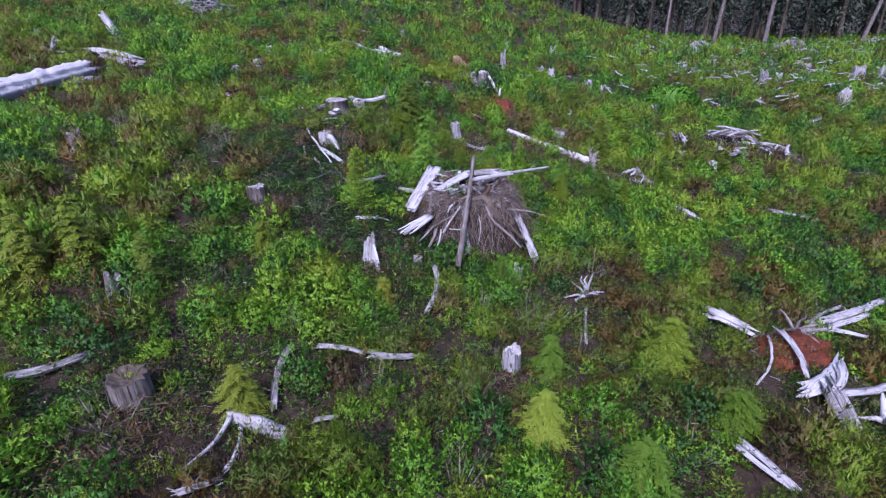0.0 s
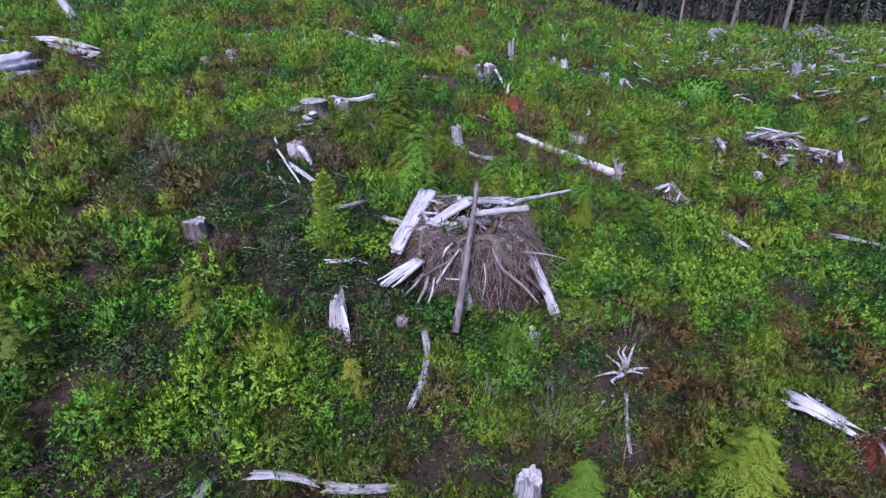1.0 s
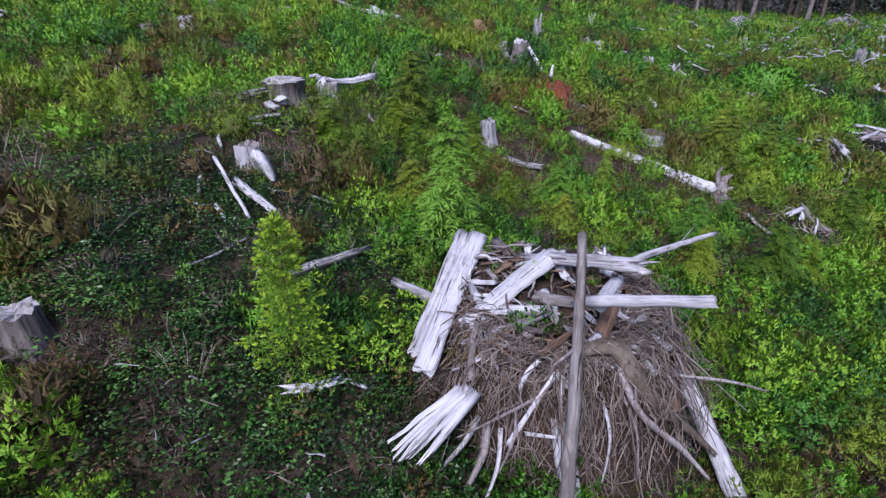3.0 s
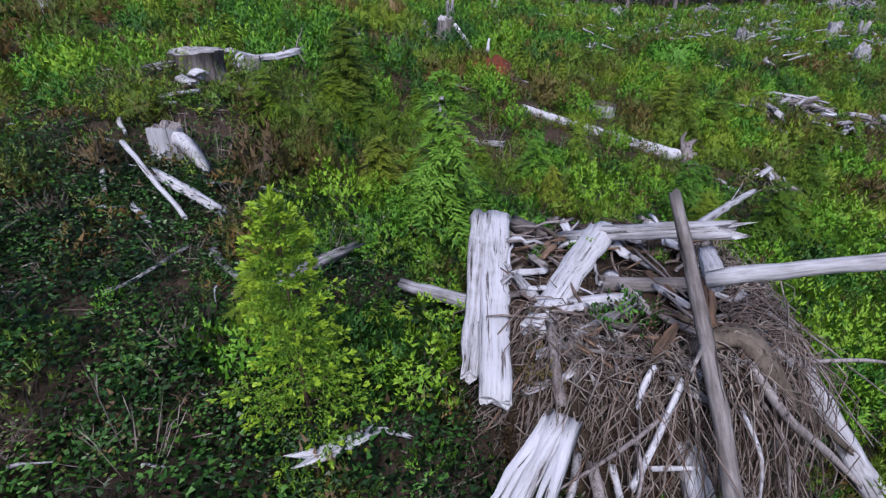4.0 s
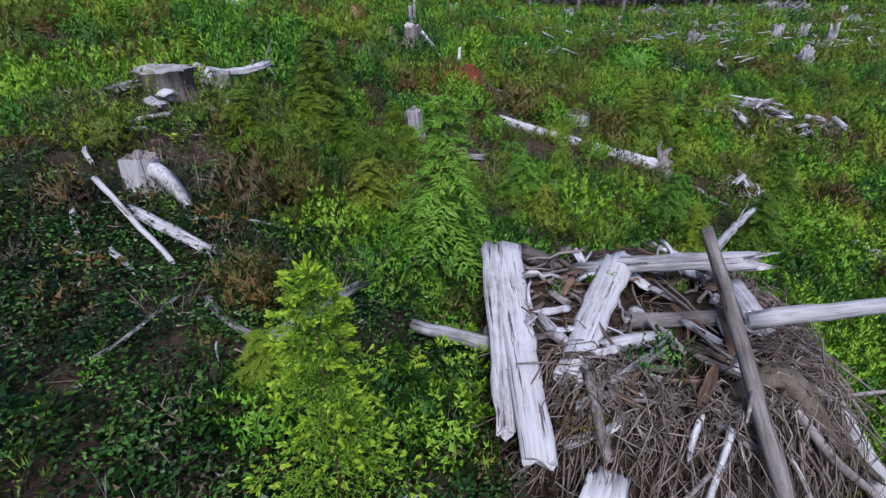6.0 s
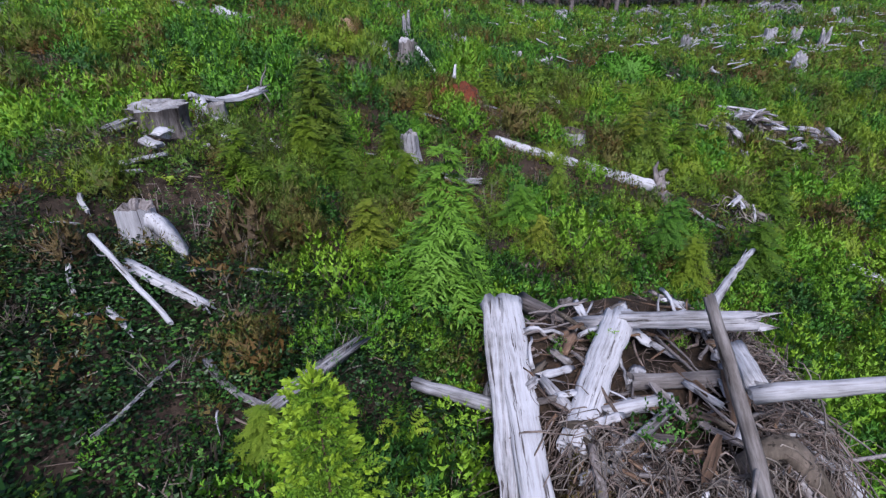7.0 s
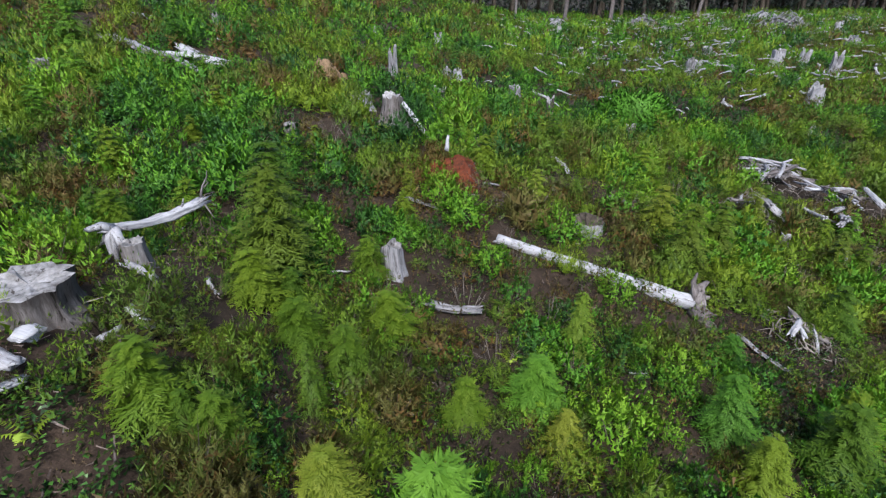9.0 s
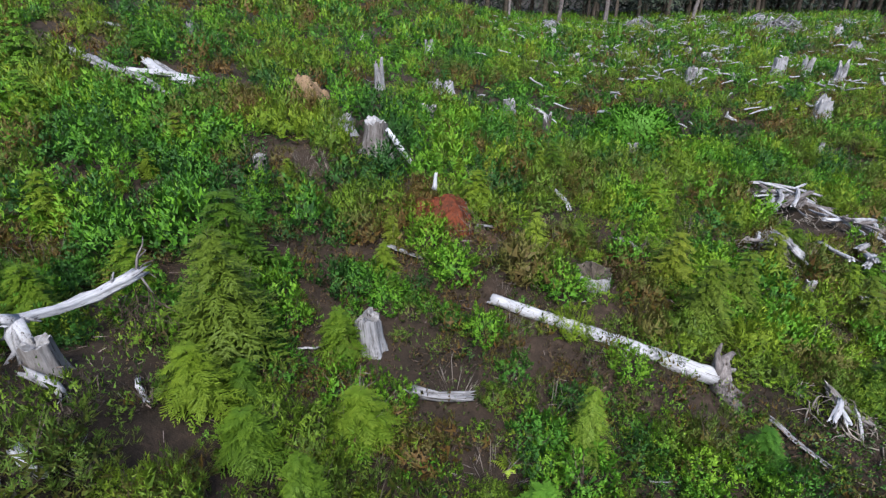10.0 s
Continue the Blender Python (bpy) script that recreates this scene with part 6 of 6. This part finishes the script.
    log("spike", (3.2, 29.0, gz(3.2, 29) + 0.75), (3.25, 29.05, gz(3.2, 29) + 1.15), 0.06, 0.03, white_wood, "white spike standing on a rotten stump", "wood", 920, 8, 0.01, 0.03)
    mound("pale_mound", 1.45, 38.9, 0.75, 0.75, tan_litter, "smooth pale tan mound on the far slope", 921, "mound")
    mound("rot_patch", 8.6, 10.5, 0.95, 0.42, red_rot, "crumbled red rotten wood under broken roots", 922, "debris")
    for k, (x, y, x2, y2, r, up, up2) in enumerate([(7.15, 11.7, 7.8, 11.2, 0.14, 0.38, 0.28), (7.45, 11.75, 7.95, 11.4, 0.08, 0.35, 0.22), (8.26, 10.57, 8.03, 9.12, 0.075, 0.5, 0.35), (7.81, 8.68, 8.86, 9.32, 0.17, 0.3, 0.4), (8.17, 8.5, 8.09, 7.33, 0.13, 0.4, 0.05),
                                                    (8.29, 8.43, 9.9, 8.86, 0.085, 0.35, 0.35), (9.67, 11.4, 12.63, 12.78, 0.10, 0.35, 0.45), (9.5, 11.2, 11.64, 12.08, 0.09, 0.25, 0.35), (9.9, 11.7, 11.3, 12.6, 0.06, 0.3, 0.3), (7.91, 10.4, 7.0, 9.1, 0.03, 0.45, 0.05), (10.15, 11.21, 10.9, 11.02, 0.07, 0.3, 0.2),
                                                    (8.35, 8.75, 8.3, 7.7, 0.06, 0.45, 0.2), (5.52, 7.12, 6.08, 6.28, 0.045, 0.22, 0.1), (8.75, 9.1, 8.3, 8.5, 0.09, 0.5, 0.45)]):
        log("slash_log", ground_point(x, y, up), ground_point(x2, y2, up2), r, r * 0.7, (white_wood, silver_wood, silver_wood)[k % 3], "split bleached slab in a heap of broken roots", "log", 930 + k, 12, 0.09, r * 1.5, 0.34, 2 if r > 0.09 else 0, "broken roots by the red rot", 0.4, 5)
    roots("root_plate", ground_point(8.85, 7.75, 0.25), [(-0.5, 0.1, 0.05), (0.4, 0.2, 0.1), (0.0, 0.3, 0.5), (-0.2, -0.3, 0.3), (0.25, -0.25, 0.4)], 0.08, white_wood, "bleached root plate lying by a slash heap", 945)
    roots("root_plate", ground_point(8.9, 10.9, 0.3), [(-0.5, -0.3, 0.3), (0.4, 0.4, 0.4), (0.7, 0.1, 0.2), (-0.2, 0.5, 0.4), (0.2, -0.6, 0.1), (0.5, -0.4, 0.3)], 0.07, grey_wood, "torn grey roots on a slash heap", 946)
    # litter and torn twigs on the crumbled wood
    g = np.random.default_rng(95)
    mound("litter_patch", 3.9, 28.4, 0.55, 0.25, litter, "brown litter spilling from a rotten stump", 923, "litter")
    for x, y, r, n, name, label in ((8.6, 10.4, 1.0, 260, "root_twigs", "torn twigs and root hairs on crumbled red wood"), (9.0, 8.6, 0.8, 90, "root_twigs", "torn twigs among bleached slabs"), (-2.6, 25.7, 0.45, 160, "root_twigs", "dark tangle of fine roots at a log's end"),
                                    (17.0, 30.6, 1.7, 200, "pile_twigs", "grey twigs tangled in a small slash heap"), (12.0, 26.9, 0.8, 130, "pile_twigs", "grey twigs tangled in a small slash heap"), (18.2, 28.2, 1.3, 140, "pile_twigs", "grey twigs tangled in a small slash heap"), (8.6, 22.1, 0.8, 90, "pile_twigs", "grey twigs tangled in a small slash heap"),
                                    (3.6, 28.7, 0.8, 130, "mound_twigs", "dry twigs on a red rotten mound"), (-5.0, 6.5, 0.9, 150, "brown_litter", "pinkish brown twig litter beside a sawn stump"), (-1.3, 12.4, 0.9, 150, "brown_litter", "brown twig litter between low shrubs"),
                                    (6.6, 6.2, 0.5, 90, "brown_litter", "brown twig litter under a fallen branch"), (1.2, 8.4, 0.7, 120, "brown_litter", "brown twig litter between low shrubs"), (-5.5, 5.2, 0.7, 120, "brown_litter", "pinkish brown twig litter between low shrubs")):
        a, q = g.uniform(0, 6.28, n), r * np.sqrt(g.uniform(0, 1, n))
        p = np.stack([x + q * np.cos(a), y + q * np.sin(a)], 1)
        t = g.uniform(0, 6.28, n)
        e = p + np.stack([np.cos(t), np.sin(t)], 1) * g.uniform(0.1, 0.4, n)[:, None]
        top = 0.3 if x == 8.6 and y == 22.1 else 0.9 if x == -2.6 or name == "pile_twigs" else (0.62 if name == "mound_twigs" else 0.38)
        hz = lambda v: ground_z(v[:, 0], v[:, 1]) + top * np.clip(1 - (np.hypot(v[:, 0] - x, v[:, 1] - y) / (1.1 * r)) ** 2, 0.1, 1) * g.uniform(0.3, 1.0, n)
        twig_mass(name, np.column_stack([p, hz(p)]), np.column_stack([e, hz(e)]), g.uniform(0.004, 0.016, n) * (1.5 if name == "pile_twigs" else 1), dead_twig if name == "pile_twigs" else heap_twig if name != "brown_litter" else brown_wood, label, "twigs", 98)
    limb("forked_log", [ground_point(-3.95, 6.96, 0.15), ground_point(-3.4, 6.85, 0.2), ground_point(-2.86, 6.72, 0.12)], [0.06, 0.11, 0.10], silver_wood, "forked pale log with a dead branch", "log", 991, 12, "", 0.08, 0.25)
    limb("fallen_branch", [ground_point(-3.85, 6.9, 0.2), ground_point(-3.95, 6.3, 0.12), ground_point(-4.2, 5.7, 0.1)], [0.05, 0.035, 0.02], silver_wood, "crooked dead branch running down from a forked log", "branch", 992)
    stump(5.95, 26.2, 0.42, 0.3, 993, "low hollow stump with a pale rim", silver_wood, 0.15, 4, bark_dark, spread=0.2, hollow=0.12)
    # small slash heaps on the slope
    for x, y, r, n in ((17.0, 30.6, 1.7, 16), (12.0, 27.0, 0.7, 9), (18.0, 28.2, 1.1, 10), (8.4, 21.9, 0.5, 4), (15.4, 26.4, 1.0, 8)):
        for k in range(n):
            a, ln = g.normal(0.5, 0.7), r * g.uniform(0.6, 1.5)
            cx, cy = x + g.normal(0, r * 0.4), y + g.normal(0, r * 0.3)
            dx, dy, rr = math.cos(a) * ln / 2, math.sin(a) * ln / 2, g.uniform(0.03, 0.10)
            log("slash_log", ground_point(cx - dx, cy - dy, g.uniform(0.1, 0.45) + 0.25 * (r > 0.6)), ground_point(cx + dx, cy + dy, g.uniform(0.1, 0.45) + 0.25 * (r > 0.6)), rr, rr * 0.7, (silver_wood, grey_wood, white_wood)[k % 3], "bleached log in a small slash heap", "log", 960 + k, 8, 0.06, rr, 0.25, 0, "logs of the small slash heaps", 0.2, 4)
    for x, y, r, h, n in ((60.4, 97.0, 3.2, 2.2, 130), (64.1, 73.3, 3.6, 2.6, 130), (45.5, 98.5, 2.6, 1.6, 90), (76, 88, 4, 2.2, 110), (-20.7, 52, 2.6, 1.8, 80), (-21.3, 31.6, 1.4, 0.8, 40), (55, 84, 3, 1.2, 60)):
        a, q = g.uniform(0, 6.28, n), r * np.sqrt(g.uniform(0, 1, n))
        p = np.stack([x + q * np.cos(a), y + q * np.sin(a)], 1)
        t = g.uniform(0, 6.28, n)
        e = p + np.stack([np.cos(t), np.sin(t)], 1) * (r * g.uniform(0.3, 0.9, n))[:, None]
        hz = lambda v: ground_z(v[:, 0], v[:, 1]) + h * np.clip(1 - np.hypot(v[:, 0] - x, v[:, 1] - y) / (1.25 * r), 0, 1) * g.uniform(0.5, 1.1, n)
        twig_mass("far_slash_heap", np.column_stack([p, hz(p)]), np.column_stack([e, hz(e)]), g.uniform(0.04, 0.14, n) * r / 3, silver_wood, "far heap of bleached slash near the forest", "slash heap", 99, 0.05)
    # strewn bleached wood on the far flat
    sp = spots(0.4, 40, 112, 110, 96, lambda x, y: band(x - 0.35 * y, -6, 10) * 0.85)
    p = sp[:, :2]
    t = g.uniform(0, 6.28, len(p))
    e = p + np.stack([np.cos(t), np.sin(t)], 1) * g.uniform(0.3, 1.5, len(p))[:, None]
    up = g.uniform(0.35, 0.85, len(p))
    twig_mass("strewn_wood", np.column_stack([p, ground_z(*p.T) + up]), np.column_stack([e, ground_z(*e.T) + up * g.uniform(0.5, 1.3, len(p))]), g.uniform(0.04, 0.13, len(p)), white_wood, "bleached broken wood strewn over the far flat", "wood", 97, 0.04)


build_singles()



# ---- the forest edge ----
def conifer_crown(seed, height, start=0.25, quads=900, width=0.13):
    """Drooping boughs of small sprays round a tall stem."""
    g = np.random.default_rng(seed)
    f = start + (1 - start) * g.uniform(0, 1, quads) ** 0.9
    a = g.uniform(0, 2 * np.pi, quads)
    reach = height * width * (1.08 - f) ** 0.75 * g.uniform(0.35, 1.0, quads) + 0.2
    s = g.uniform(0.2, 1.0, quads)
    p = np.stack([np.cos(a) * reach * s, np.sin(a) * reach * s, f * height - 0.35 * reach * s * s], 1)
    d = np.stack([np.cos(a + g.normal(0, 0.6, quads)), np.sin(a + g.normal(0, 0.6, quads)), -0.6 + g.normal(0, 0.3, quads)], 1)
    ln = g.uniform(0.5, 1.3, quads) * height / 28
    return flat_leaf_quads(p, d, np.stack([g.normal(0, 0.6, quads), g.normal(0, 0.6, quads), np.ones(quads)], 1), ln, ln * 0.3)


def build_forest():
    crowns, trunks = [], []
    for k in range(4):
        h = 26 + 3 * k
        c = conifer_crown(600 + k, h, 0.04 + 0.05 * k, 1300, 0.15)
        crowns.append(quick_mesh("crown", *whole(simple(c)), forest_leaf))
        trunks.append(tube_mesh("trunk", [(0, 0, -0.5), (0, 0, 1), (0.1, 0, h * 0.5), (0, 0, h)], [0.55, 0.40, 0.26, 0.04], bark_dark, 10, 610 + k, 0.06))
    g = np.random.default_rng(77)
    for k in range(130):
        x = 14 + 150 * k / 129
        y = 122 - 0.30 * (x - 40) + g.uniform(-2, 14)
        thing = new("forest_conifer", None)
        kind = int(g.integers(0, 4))
        thing.matrix_world = pose(x, y, gz(x, y), g.normal(0, 1.5), g.normal(0, 1.5), g.uniform(0, 360)) @ Matrix.Scale(g.uniform(0.8, 1.15), 4)
        part("trunk", trunks[kind], None, thing)
        part("crown", crowns[kind], None, thing)
        tagged(thing, "tall dark conifer at the edge of the forest", "tree", "conifers of the forest edge")
    for x, y, r, lean in ((52.5, 108.5, 0.38, 5), (62.5, 109, 0.42, 2), (77.5, 104, 0.36, 12), (45, 113, 0.22, 1)):
        log("bare_trunk", (x, y, gz(x, y) - 0.3), (x + lean * 0.42, y, gz(x, y) + 24), r, r * 0.45, grey_wood, "bare pale grey dead trunk before the forest", "tree", 620, 12, 0.005, 0.2, 0.06)
    back = np.concatenate([conifer_crown(650 + k, 30, 0.02, 600, 0.16) + np.array([14 + 160 * f, 146 - 0.3 * (14 + 160 * f - 40) + g.uniform(-8, 30), 0]) for k, f in enumerate(g.uniform(-0.1, 1, 150))])
    back[..., 2] += land(back[..., 0], back[..., 1])
    tagged(new("far_woods", quick_mesh("far_woods", *whole(simple(back)), forest_leaf)), "dark conifer woods behind the forest edge", "woods", kind="stuff")


build_forest()
